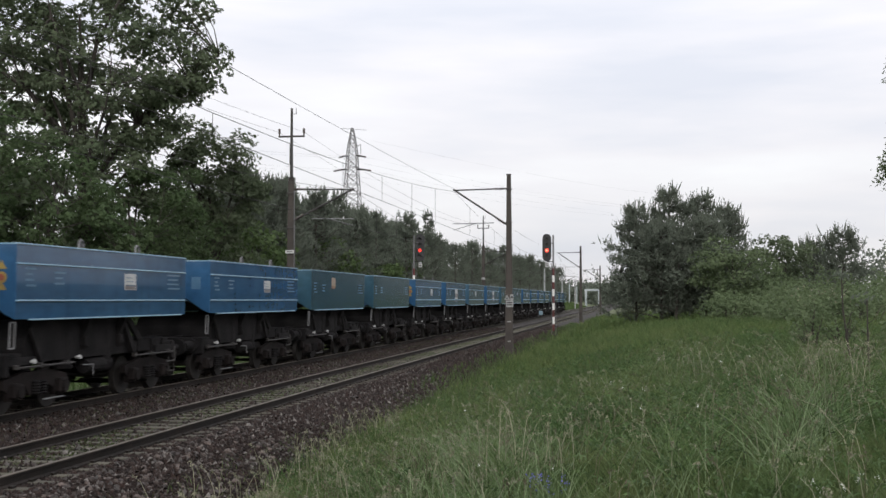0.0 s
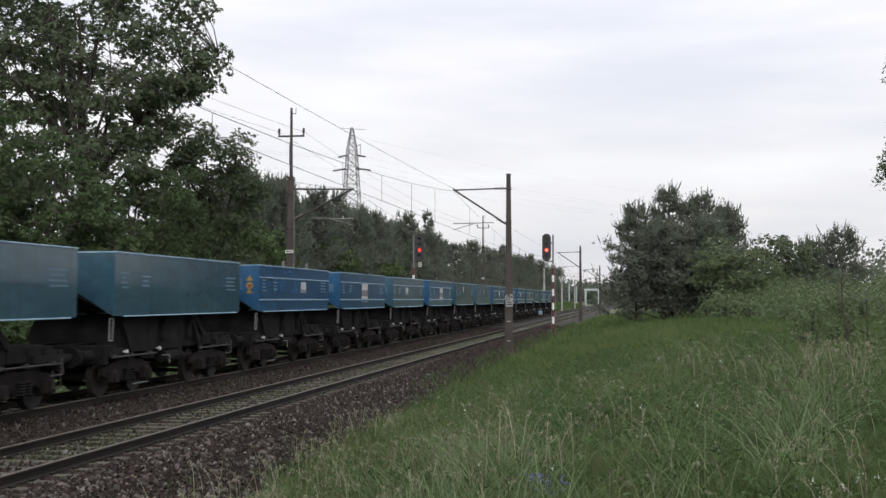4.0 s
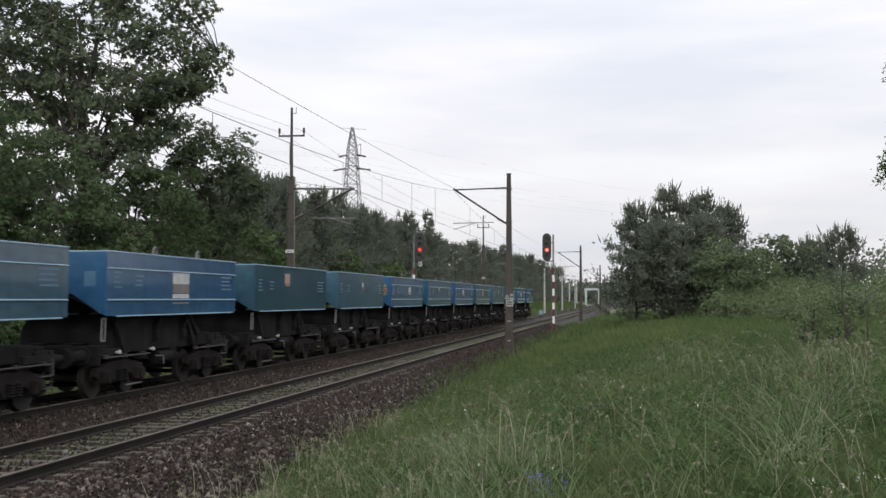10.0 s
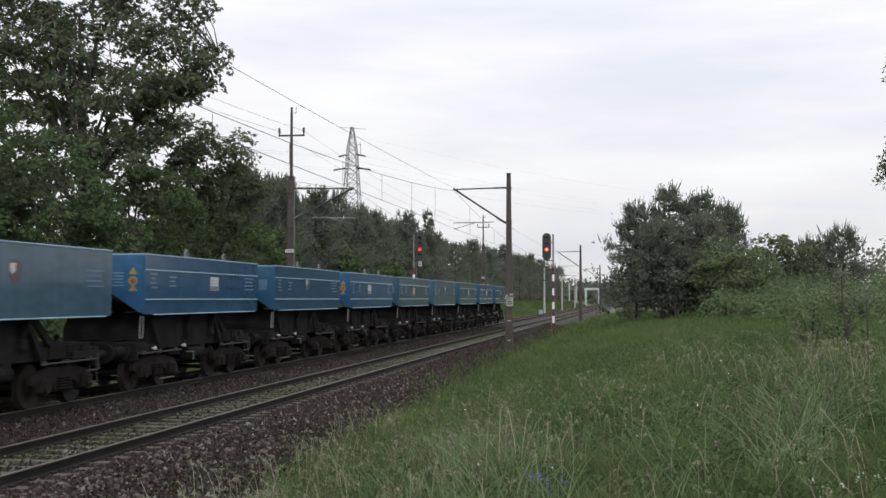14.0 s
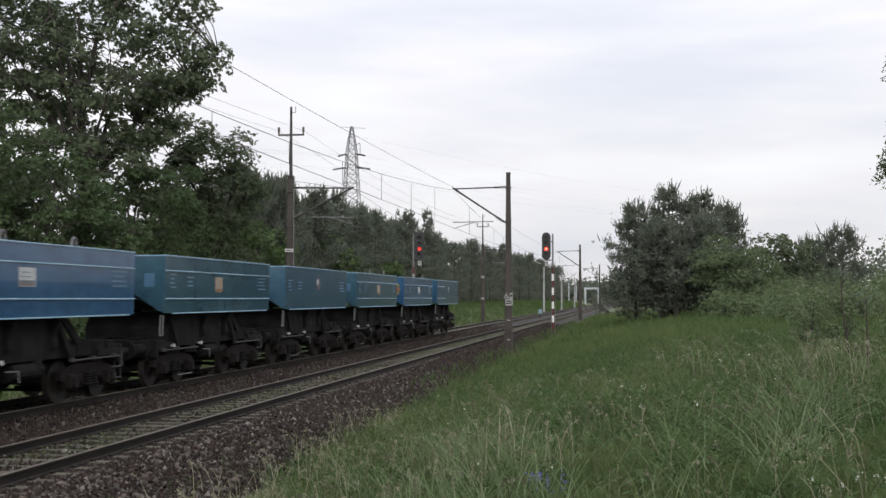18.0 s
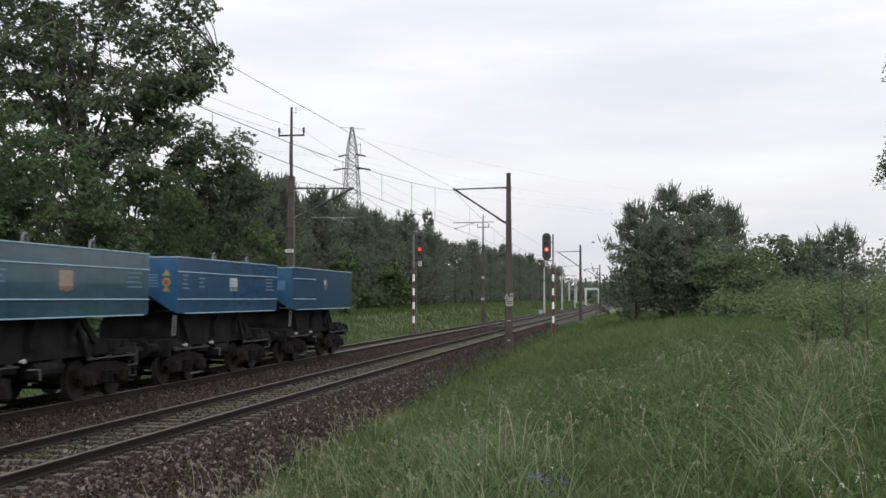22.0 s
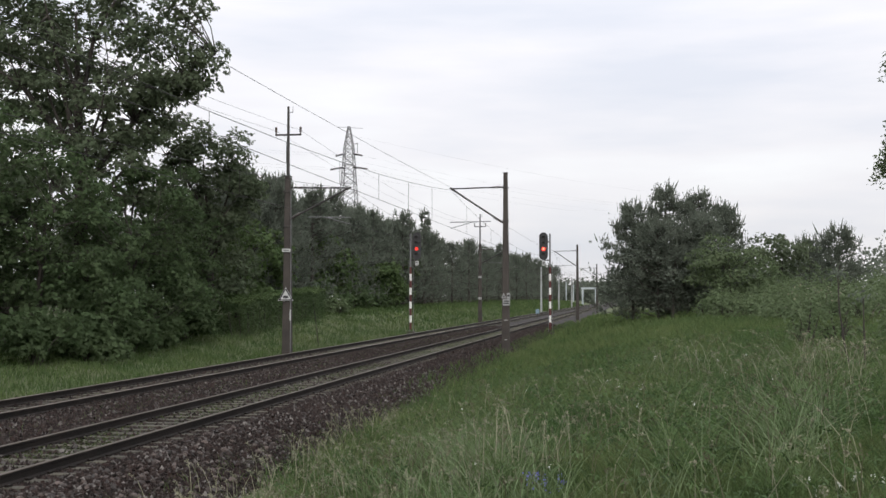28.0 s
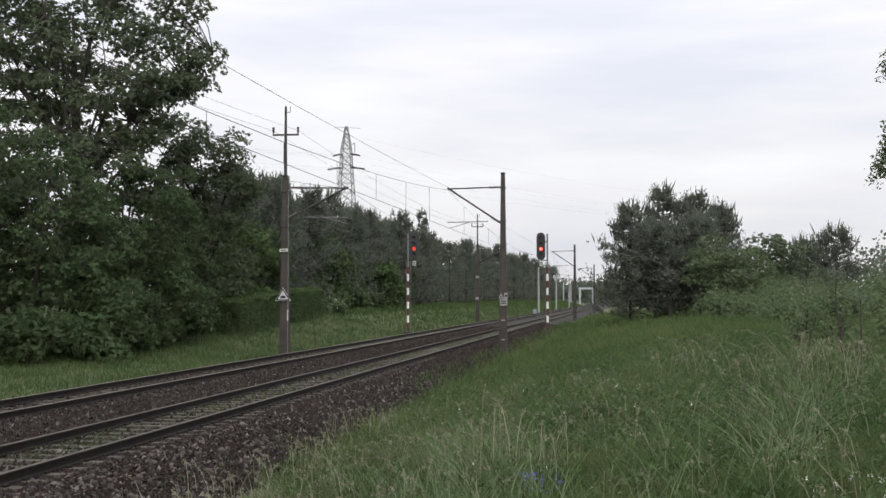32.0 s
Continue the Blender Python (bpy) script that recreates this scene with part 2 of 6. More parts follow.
# ---- mesh helpers ----
def raw(name, verts, faces, material, parent=None, label="", smooth=False):
    """A mesh object from numpy arrays; faces all with the same number of corners."""
    verts, faces = np.asarray(verts, np.float32), np.asarray(faces, np.int32)
    me = bpy.data.meshes.new(name)
    k = faces.shape[1]
    me.vertices.add(len(verts))
    me.vertices.foreach_set("co", verts.ravel())
    me.loops.add(faces.size)
    me.loops.foreach_set("vertex_index", faces.ravel())
    me.polygons.add(len(faces))
    me.polygons.foreach_set("loop_start", np.arange(0, faces.size, k, dtype=np.int32))
    me.update(calc_edges=True)
    me.materials.append(material)
    if smooth:
        me.shade_smooth()
    ob = new(name, me)
    ob.parent = parent
    if label:
        tagged(ob, label)
    return ob


def part(name, bm, material, parent=None, label="", smooth=False):
    me = bpy.data.meshes.new(name)
    bmesh.ops.recalc_face_normals(bm, faces=bm.faces)
    bm.to_mesh(me)
    bm.free()
    me.materials.append(material)
    if smooth:
        me.shade_smooth()
    ob = new(name, me)
    ob.parent = parent
    if label:
        tagged(ob, label)
    return ob


def empty(name, m=None, label="", category="", group="", kind=""):
    ob = new(name)
    if m is not None:
        ob.matrix_basis = m
    return tagged(ob, label, category, group, kind)


def box(bm, x0, x1, y0, y1, z0, z1, bevel=0.0):
    vs = [bm.verts.new((x, y, z)) for z in (z0, z1) for x, y in ((x0, y0), (x1, y0), (x1, y1), (x0, y1))]
    fs = [(0, 3, 2, 1), (4, 5, 6, 7), (0, 1, 5, 4), (1, 2, 6, 5), (2, 3, 7, 6), (3, 0, 4, 7)]
    made = [bm.faces.new([vs[i] for i in f]) for f in fs]
    if bevel:
        edges = list({e for f in made for e in f.edges})
        bmesh.ops.bevel(bm, geom=edges, offset=bevel, segments=1, affect="EDGES")
    return bm


def tube(bm, a, b, r0, r1=None, n=8, caps=True):
    """A tapered round bar from a to b."""
    r1 = r0 if r1 is None else r1
    a, b = Vector(a), Vector(b)
    q = (b - a).to_track_quat("Z", "Y")
    rings = []
    for c, r in ((a, r0), (b, r1)):
        rings.append([bm.verts.new(c + q @ Vector((r * math.cos(2 * math.pi * i / n), r * math.sin(2 * math.pi * i / n), 0))) for i in range(n)])
    for i in range(n):
        j = (i + 1) % n
        bm.faces.new((rings[0][i], rings[0][j], rings[1][j], rings[1][i]))
    if caps:
        bm.faces.new(rings[0][::-1])
        bm.faces.new(rings[1])
    return bm


def bent_tube(bm, pts, radii, n=7):
    for i in range(len(pts) - 1):
        tube(bm, pts[i], pts[i + 1], radii[i], radii[i + 1], n, False)
    return bm


def prism(bm, outline, y0, y1):
    """Outline of (x, z) pushed along y."""
    a = [bm.verts.new((x, y0, z)) for x, z in outline]
    b = [bm.verts.new((x, y1, z)) for x, z in outline]
    k = len(outline)
    bm.faces.new(a)
    bm.faces.new(b[::-1])
    for i in range(k):
        j = (i + 1) % k
        bm.faces.new((a[i], b[i], b[j], a[j]))
    return bm


def prism_x(bm, outline, x0, x1):
    """Outline of (y, z) pushed along x."""
    a = [bm.verts.new((x0, y, z)) for y, z in outline]
    b = [bm.verts.new((x1, y, z)) for y, z in outline]
    k = len(outline)
    bm.faces.new(a)
    bm.faces.new(b[::-1])
    for i in range(k):
        j = (i + 1) % k
        bm.faces.new((a[i], b[i], b[j], a[j]))
    return bm


# ---- ground ----
NEAR_X = (-300, -60, -29, -22, -16.5, -5.7, -3.9, -1.5, 0.5, 4, 12, 40, 300)
NEAR_Z = (1.5, 0.3, -0.1, -0.4, -0.6, -0.62, -0.5, 0.0, 0.42, 0.85, 1.15, 1.6, 3)
FAR_Z = (2, 1.6, 1.3, 0.9, -0.5, -0.6, -0.35, -0.05, 0.15, 0.4, 0.9, 1.4, 2.5)


def ground_z(x, y):
    x, y = np.asarray(x, float), np.asarray(y, float)
    f = np.clip((y - 50) / np.where(x < -10, 35, 80), 0, 1)
    f = f * f * (3 - 2 * f)
    z = np.interp(x, NEAR_X, NEAR_Z) * (1 - f) + np.interp(x, NEAR_X, FAR_Z) * f
    lumps = 0.05 * np.sin(x * 1.3 + y * 0.5) * np.sin(y * 0.8 - x * 0.3) + 0.03 * np.sin(x * 3.1 + 1) * np.sin(y * 2.3)
    away = np.clip(np.minimum(np.abs(x + 16.5), np.abs(x + 5.7)) / 2, 0, 1) * ((x > -5.7) | (x < -16.5))
    return z + lumps * away


def build_ground():
    xs = np.concatenate([[-3000, -1200, -600, -300, -150, -90, -60, -45], np.arange(-36, 24, 0.6), [28, 34, 45, 70, 120, 300, 700, 1500, 3000]])
    ys = np.concatenate([[-3000, -900, -300, -100, -40], np.arange(-20, 140, 0.8), np.arange(140, 400, 8), [450, 600, 900, 1500, 3000]])
    gx, gy = np.meshgrid(xs, ys)
    gz = ground_z(gx, gy)
    n, k = len(xs), len(ys)
    idx = np.arange(n * k).reshape(k, n)
    f = np.stack([idx[:-1, :-1], idx[:-1, 1:], idx[1:, 1:], idx[1:, :-1]], -1).reshape(-1, 4)
    ob = raw("ground", np.stack([gx, gy, gz], -1).reshape(-1, 3), f, M_GROUND, smooth=True)
    tagged(ob, "grassy earth of meadow and railway verge", "ground", kind="structure")


build_ground()

CENTRES = (-8.75, -13.0)
BED = [(-5.4, -0.68), (-6.9, -0.22), (-7.3, -0.175), (-14.3, -0.2), (-14.8, -0.235), (-16.4, -0.68)]
bm = bmesh.new()
prism(bm, BED + [(-16.4, -1.2), (-5.4, -1.2)], -330, 900)
tagged(part("ballast_bed", bm, M_BALLAST), "brown-grey crushed stone bed under both tracks", "ballast", kind="structure")

SLEEPER_STEP = 0.6
sleeper_mesh = None
for k, cx in enumerate(CENTRES):
    track = empty("track", pose(cx, 0, 0), "straight railway track with rusty rails on concrete sleepers" if k == 0 else
                  "straight railway track, rails polished by traffic", "track", "parallel tracks", "structure")
    for side in (-0.7535, 0.7535):
        bm = bmesh.new()
        prism(bm, [(side - 0.07, -0.155), (side + 0.07, -0.155), (side + 0.07, -0.142), (side + 0.012, -0.125), (side + 0.012, -0.045), (side + 0.035, -0.035),
                   (side + 0.035, -0.012), (side - 0.035, -0.012), (side - 0.035, -0.035), (side - 0.012, -0.045), (side - 0.012, -0.125), (side - 0.07, -0.142)], -320, 700)
        rail = part("rail", bm, M_RAIL, track)
        bm = bmesh.new()
        prism(bm, [(side - 0.0345, -0.012), (side + 0.0345, -0.012), (side + 0.0345, -0.004), (side + 0.028, 0.0), (side - 0.028, 0.0), (side - 0.0345, -0.004)], -320, 700)
        part("rail_head", bm, M_RAILTOP if k else mat("dull_rail_head", (0.055, 0.044, 0.034), (0.095, 0.078, 0.062), 0.6, 0.2, scale=1.5, fine=60, bump=0.05, spec=0.4), rail, "worn running surface")

# ---- overhead line: masts, arms, wires ----
STEADY_Z = 5.95


def mast(x, y, top, reach, material, label, extension=0.0, base_w=0.42, top_w=0.2, arm=True):
    """A tapered mast with a bracket arm that reaches over its track (reach: signed metres)."""
    gz = float(ground_z(x, y))
    ob = empty("catenary_mast", pose(x, y, gz), label, "catenary mast", "overhead line masts")
    h = top - gz
    bm = bmesh.new()
    ring = []
    for z, w in ((-0.3, base_w), (h, top_w)):
        ring.append([bm.verts.new((sx * w / 2, sy * w * 0.42, z)) for sx, sy in ((-1, -1), (1, -1), (1, 1), (-1, 1))])
    for i in range(4):
        j = (i + 1) % 4
        bm.faces.new((ring[0][i], ring[0][j], ring[1][j], ring[1][i]))
    bm.faces.new(ring[1])
    bmesh.ops.bevel(bm, geom=list(bm.edges), offset=0.03, segments=1, affect="EDGES")
    part("shaft", bm, material, ob)
    bm = bmesh.new()
    box(bm, -top_w * 0.62, top_w * 0.62, -top_w * 0.55, top_w * 0.55, h, h + 0.05, 0.01)
    part("cap", bm, M_DARKSTEEL, ob)
    if arm:
        s = 1 if reach > 0 else -1
        za, zs = (7.72 if x > -10 else 7.42) - gz, STEADY_Z - gz
        bm = bmesh.new()
        tube(bm, (s * 0.12, 0, za + 0.06), (reach, 0, za), 0.035)
        part("top_tie", bm, M_DARKSTEEL, ob)
        bm = bmesh.new()
        tube(bm, (s * 0.14, 0, zs + 0.05), (reach + s * 0.05, 0, za + 0.05), 0.045)
        part("diagonal_strut", bm, M_DARKSTEEL, ob)
        for a, b in (((s * 0.2, za + 0.055), (s * 0.75, za + 0.045)), ((s * 0.22, zs + 0.1), (s * 0.62, zs + 0.33))):
            bm = bmesh.new()
            for k in range(6):
                f = k / 6
                p = Vector((a[0] + (b[0] - a[0]) * f, 0, a[1] + (b[1] - a[1]) * f))
                d = Vector((b[0] - a[0], 0, b[1] - a[1])).normalized()
                tube(bm, p, p + d * 0.03, 0.08, 0.05, 8)
            part("insulator", bm, M_INSUL, ob)
        bm = bmesh.new()
        tube(bm, (reach - s * 2.0, 0, zs + 0.12), (reach + s * 0.05, 0, zs + 0.09), 0.022)
        part("registration_tube", bm, M_STEEL, ob)
        bm = bmesh.new()
        tube(bm, (reach - s * 1.1, 0, zs + 0.1), (reach + s * 0.02, 0, zs - 0.22), 0.016)
        part("steady_arm", bm, M_STEEL, ob)
    for zb in (h - 0.75, h - 2.4):
        bm = bmesh.new()
        w = top_w * 0.75
        box(bm, -w, w, -w * 0.9, w * 0.9, zb, zb + 0.07, 0.01)
        part("clamp", bm, M_DARKSTEEL, ob)
    if extension:
        bm = bmesh.new()
        tube(bm, (0, 0, h - 0.6), (0, 0, h + extension), 0.09, 0.055)
        part("extension_pole", bm, M_DARKSTEEL, ob)
        zc = h + extension - 1.35
        bm = bmesh.new()
        box(bm, -0.64, 0.64, -0.04, 0.04, zc - 0.04, zc + 0.04, 0.01)
        part("crossarm", bm, M_DARKSTEEL, ob)
        for sx in (-0.6, 0.6):
            bm = bmesh.new()
            tube(bm, (sx, 0, zc + 0.04), (sx, 0, zc + 0.16), 0.035)
            for k in range(4):
                tube(bm, (sx, 0, zc + 0.14 + k * 0.06), (sx, 0, zc + 0.19 + k * 0.06), 0.07, 0.045)
            part("insulator", bm, M_INSUL, ob)
        bm = bmesh.new()
        tube(bm, (0.05, 0, h + extension - 0.28), (0.22, 0, h + extension - 0.28), 0.014)
        tube(bm, (0.22, 0, h + extension - 0.28), (0.22, 0, h + extension), 0.014)
        part("bracket", bm, M_DARKSTEEL, ob)
    return ob, gz


BROWN = "tall brown tapered overhead-line mast beside the track"
mast_near, gz_near = mast(-6.1, 58.6, 8.45, -2.75, M_MAST, "dark brown tapered catenary mast with small white plates in grass")
mast(-6.1, 139.5, 8.45, -2.65, M_MAST, BROWN)
mast(-6.1, 221.0, 8.45, -2.65, M_MAST, BROWN)
mast(-6.1, -22.0, 8.45, -2.65, M_MAST, BROWN)
mast_left, gz_left = mast(-16.0, 54.2, 8.0, 3.0, M_MAST, "dark brown mast with thin steel top pole and warning triangle", 3.35, 0.45, 0.26)
mast_far, gz_far = mast(-16.0, 127.0, 8.0, 3.0, M_MAST, "dark brown mast with a thin steel top pole before pine wood", 3.3, 0.44, 0.28)
mast(-16.0, -20.0, 8.0, 3.0, M_MAST, BROWN, 3.3, 0.44, 0.28)
for y in (216.0, 270.0, 330.0):
    mast(-16.0, y, 7.9, 3.0, M_GREYMAST, "pale grey concrete overhead-line mast in the distance", 0, 0.36, 0.26)


def plate(parent, name, w, h, x, y, z, material=M_WHITE, label=""):
    bm = bmesh.new()
    box(bm, x - w / 2, x + w / 2, y - 0.012, y + 0.012, z - h / 2, z + h / 2, 0.004)
    return part(name, bm, material, parent, label)


def bars(parent, w, h, x, y, z, n, material=M_BLACK):
    for i in range(n):
        bm = bmesh.new()
        box(bm, x - w / 2, x + w / 2, y - 0.004, y, z + h * (0.5 - (i + 0.2) / n) - h * 0.5 / n, z + h * (0.5 - (i + 0.2) / n), 0)
        part("printed_bar", bm, material, parent)


z0 = -gz_near
p = plate(mast_near, "number_plate", 0.36, 0.32, 0.05, -0.24, z0 + 2.04, M_PLATE, "small white plate with dark bars")
bars(p, 0.26, 0.22, 0.05, -0.254, z0 + 2.04, 2)
p = plate(mast_near, "upper_plate", 0.16, 0.3, 0.16, -0.24, z0 + 2.36, M_PLATE)
bars(p, 0.1, 0.2, 0.16, -0.254, z0 + 2.36, 1)
bm = bmesh.new()
prism(bm, [(-0.22, z0 + 2.24), (0.06, z0 + 2.24), (-0.08, z0 + 2.5)], -0.236, -0.224)
p = part("warning_triangle", bm, M_PLATE, mast_near)
bars(p, 0.1, 0.1, -0.08, -0.238, z0 + 2.31, 1)
for z, w in ((1.16, 0.36), (0.2, 0.3)):
    plate(mast_near, "white_band", w * 0.5, 0.05, 0.02, -0.225, z0 + z, M_PLATE)

z0 = -gz_left
p = plate(mast_left, "number_plate", 0.4, 0.15, 0.0, -0.24, z0 + 4.5, M_LABEL, "small white plate on the mast")
bars(p, 0.28, 0.08, 0.0, -0.254, z0 + 4.5, 1)
bm = bmesh.new()
prism(bm, [(-0.38, z0 + 2.12), (0.38, z0 + 2.12), (0.0, z0 + 2.76)], -0.30, -0.28)
p = part("warning_triangle", bm, M_LABEL, mast_left, "white triangular sign with black border and dark symbol")
bm = bmesh.new()
for a, b in (((-0.31, 2.165), (0.31, 2.165)), ((0.31, 2.165), (0.0, 2.68)), ((0.0, 2.68), (-0.31, 2.165))):
    tube(bm, (a[0], -0.302, z0 + a[1]), (b[0], -0.302, z0 + b[1]), 0.028, n=4)
part("border", bm, M_BLACK, p)
bm = bmesh.new()
prism(bm, [(-0.13, z0 + 2.24), (0.13, z0 + 2.24), (0.13, z0 + 2.31), (0.06, z0 + 2.37), (-0.08, z0 + 2.36), (-0.13, z0 + 2.3)], -0.306, -0.3)
part("symbol", bm, M_BLACK, p)
bm = bmesh.new()
tube(bm, (0.22, -0.24, z0 - 0.3), (0.22, -0.24, z0 + 7.4), 0.018)
part("earth_cable", bm, M_STEEL, mast_left)
plate(mast_left, "cable_guard", 0.06, 0.5, 0.22, -0.27, z0 + 1.45, M_LABEL)


for z in (4.5, 2.2):
    plate(mast_far, "number_plate", 0.36, 0.24, 0.0, -0.24, z - gz_far, M_PLATE, "small white plate on the mast")


def wire(name, label, x, spans, sag, r, z_end, category="overhead wire", droppers=None):
    """One wire hung over spans (list of y), sagging between them."""
    bm = bmesh.new()
    pts = []
    for a, b in zip(spans[:-1], spans[1:]):
        for i in range(14):
            f = i / 14
            pts.append((x, a + (b - a) * f, z_end - 4 * sag * f * (1 - f)))
    pts.append((x, spans[-1], z_end))
    n = 4
    rings = []
    for q in pts:
        rings.append([bm.verts.new((q[0] + r * c, q[1], q[2] + r * s)) for c, s in ((1, 0), (0, 1), (-1, 0), (0, -1))])
    for a, b in zip(rings[:-1], rings[1:]):
        for i in range(n):
            j = (i + 1) % n
            bm.faces.new((a[i], a[j], b[j], b[i]))
    ob = tagged(part(name, bm, M_WIRE), label, category, "overhead wires")
    if droppers:
        for a, b in zip(spans[:-1], spans[1:]):
            for i in range(1, 14):
                f = i / 14
                y = a + (b - a) * f
                bm = bmesh.new()
                tube(bm, (x, y, droppers), (x, y, z_end - 4 * sag * f * (1 - f)), 0.007, n=4)
                part("dropper", bm, M_WIRE, ob)
    return ob


RIGHT_Y = [-22.0, 58.6, 139.5, 221.0, 300.0]
LEFT_Y = [-20.0, 54.2, 127.0, 216.0, 270.0, 330.0]
wire("messenger_wire", "dark sagging messenger wire with thin droppers over the near track", -8.85, RIGHT_Y, 1.45, 0.0085, 7.66, droppers=5.78)
wire("contact_wire", "straight dark contact wire over the track", -8.85, [-22, 300], 0.0, 0.0085, 5.77)
wire("feeder_wire", "dark feeder wire hung from mast arms", -8.75, RIGHT_Y, 0.36, 0.0072, 7.74)
wire("messenger_wire", "dark sagging messenger wire over the far track", -13.0, LEFT_Y, 1.3, 0.0078, 7.4, droppers=5.72)
wire("contact_wire", "straight dark contact wire over the track", -13.0, [-20, 330], 0.0, 0.01, 5.72)
for x in (-16.6, -15.4):
    wire("line_wire", "thin wire on the top poles of masts", x, LEFT_Y[:3], 0.9, 0.006, 10.2)


# ---- signals ----
HEAD_UP = 0.24


def signal(x, y, head_side, label):
    gz = float(ground_z(x, y))
    ob = empty("railway_signal", pose(x, y, gz), label, "railway signal", "signals")
    z0 = -gz
    bm = bmesh.new()
    box(bm, -0.3, 0.3, -0.3, 0.3, -0.3, 0.25, 0.03)
    part("foundation", bm, M_MAST, ob)
    zb = z0 - 0.1
    for i in range(9):
        bm = bmesh.new()
        tube(bm, (0, 0, zb + i * 0.52), (0, 0, zb + (i + 1) * 0.52), 0.085, n=10, caps=(i in (0, 8)))
        part("pole_band", bm, M_REDPAINT if i % 2 == 0 else M_WHITE, ob, "red band" if i % 2 == 0 else "white band", smooth=False)
    bm = bmesh.new()
    tube(bm, (0, 0, zb + 4.68), (0, 0, z0 + 6.85 + HEAD_UP), 0.065)
    part("upper_pole", bm, M_STEEL, ob)
    hx = 0.48 * head_side
    z0 += HEAD_UP
    bm = bmesh.new()
    outline = []
    for k in range(9):
        a = math.pi * k / 8
        outline.append((hx + 0.33 * math.cos(a), z0 + 6.62 + 0.33 * math.sin(a)))
    for k in range(9):
        a = math.pi + math.pi * k / 8
        outline.append((hx + 0.33 * math.cos(a), z0 + 5.2 + 0.33 * math.sin(a)))
    prism(bm, outline, -0.06, -0.03)
    board = part("background_board", bm, M_BLACK, ob)
    bm = bmesh.new()
    box(bm, hx - 0.22, hx + 0.22, -0.03, 0.2, z0 + 5.0, z0 + 6.8, 0.04)
    part("lamp_case", bm, M_BLACK, ob)
    for i in range(4):
        zl = z0 + 6.55 - i * 0.42
        bm = bmesh.new()
        n = 12
        for r0, y0 in ((0.13, -0.06),):
            rings = []
            for yy in (y0, y0 - 0.26):
                rings.append([bm.verts.new((hx + r0 * math.cos(math.pi * k / n), yy, zl + r0 * math.sin(math.pi * k / n))) for k in range(n + 1)])
            for k in range(n):
                bm.faces.new((rings[0][k], rings[0][k + 1], rings[1][k + 1], rings[1][k]))
            back = [bm.verts.new(v.co + (v.co - Vector((hx, v.co.y, zl))).normalized() * 0.012) for v in rings[0]]
            front = [bm.verts.new(v.co + (v.co - Vector((hx, v.co.y, zl))).normalized() * 0.012) for v in rings[1]]
            for k in range(n):
                bm.faces.new((back[k], back[k + 1], front[k + 1], front[k]))
                bm.faces.new((rings[1][k], rings[1][k + 1], front[k + 1], front[k]))
        part("lamp_hood", bm, M_BLACK, board)
        bm = bmesh.new()
        lit = i == 2
        tube(bm, (hx, -0.058, zl), (hx, -0.085, zl), 0.12 if not lit else 0.15 if head_side < 0 else 0.125, n=16)
        part("lens", bm, M_REDLAMP if lit else M_DARKSTEEL, board, "glowing red lens" if lit else "")
        if lit and head_side < 0:
            bm = bmesh.new()
            tube(bm, (hx, -0.086, zl), (hx, -0.1, zl), 0.08, n=16)
            part("lamp_core", bm, M_REDCORE, board)
    p = plate(ob, "number_plate", 0.26, 0.34, hx + 0.02, -0.07, z0 + 4.62, M_LABEL, "small white plate")
    bars(p, 0.2, 0.24, hx + 0.02, -0.084, z0 + 4.62, 2)
    bm = bmesh.new()
    box(bm, min(0, hx), max(0, hx), -0.03, 0.03, z0 + 4.82, z0 + 4.9, 0.01)
    box(bm, min(0, hx), max(0, hx), -0.03, 0.03, z0 + 6.2, z0 + 6.28, 0.01)
    part("bracket", bm, M_DARKSTEEL, ob)
    z0 -= HEAD_UP
    bm = bmesh.new()
    for sx in (-0.16, 0.16):
        tube(bm, (sx, 0.35, z0 - 0.3), (sx, 0.22, z0 + 5.0), 0.018, n=5)
    for k in range(16):
        zz = z0 + 0.1 + k * 0.3
        tube(bm, (-0.16, 0.34 - k * 0.0075, zz), (0.16, 0.34 - k * 0.0075, zz), 0.012, n=5)
    part("ladder", bm, M_STEEL, ob)
    return ob


signal(-16.3, 87.6, 1, "red-lit signal on a red and white striped pole, grass verge")
signal(-5.95, 89.3, -1, "red-lit signal on a red and white striped pole beside track")


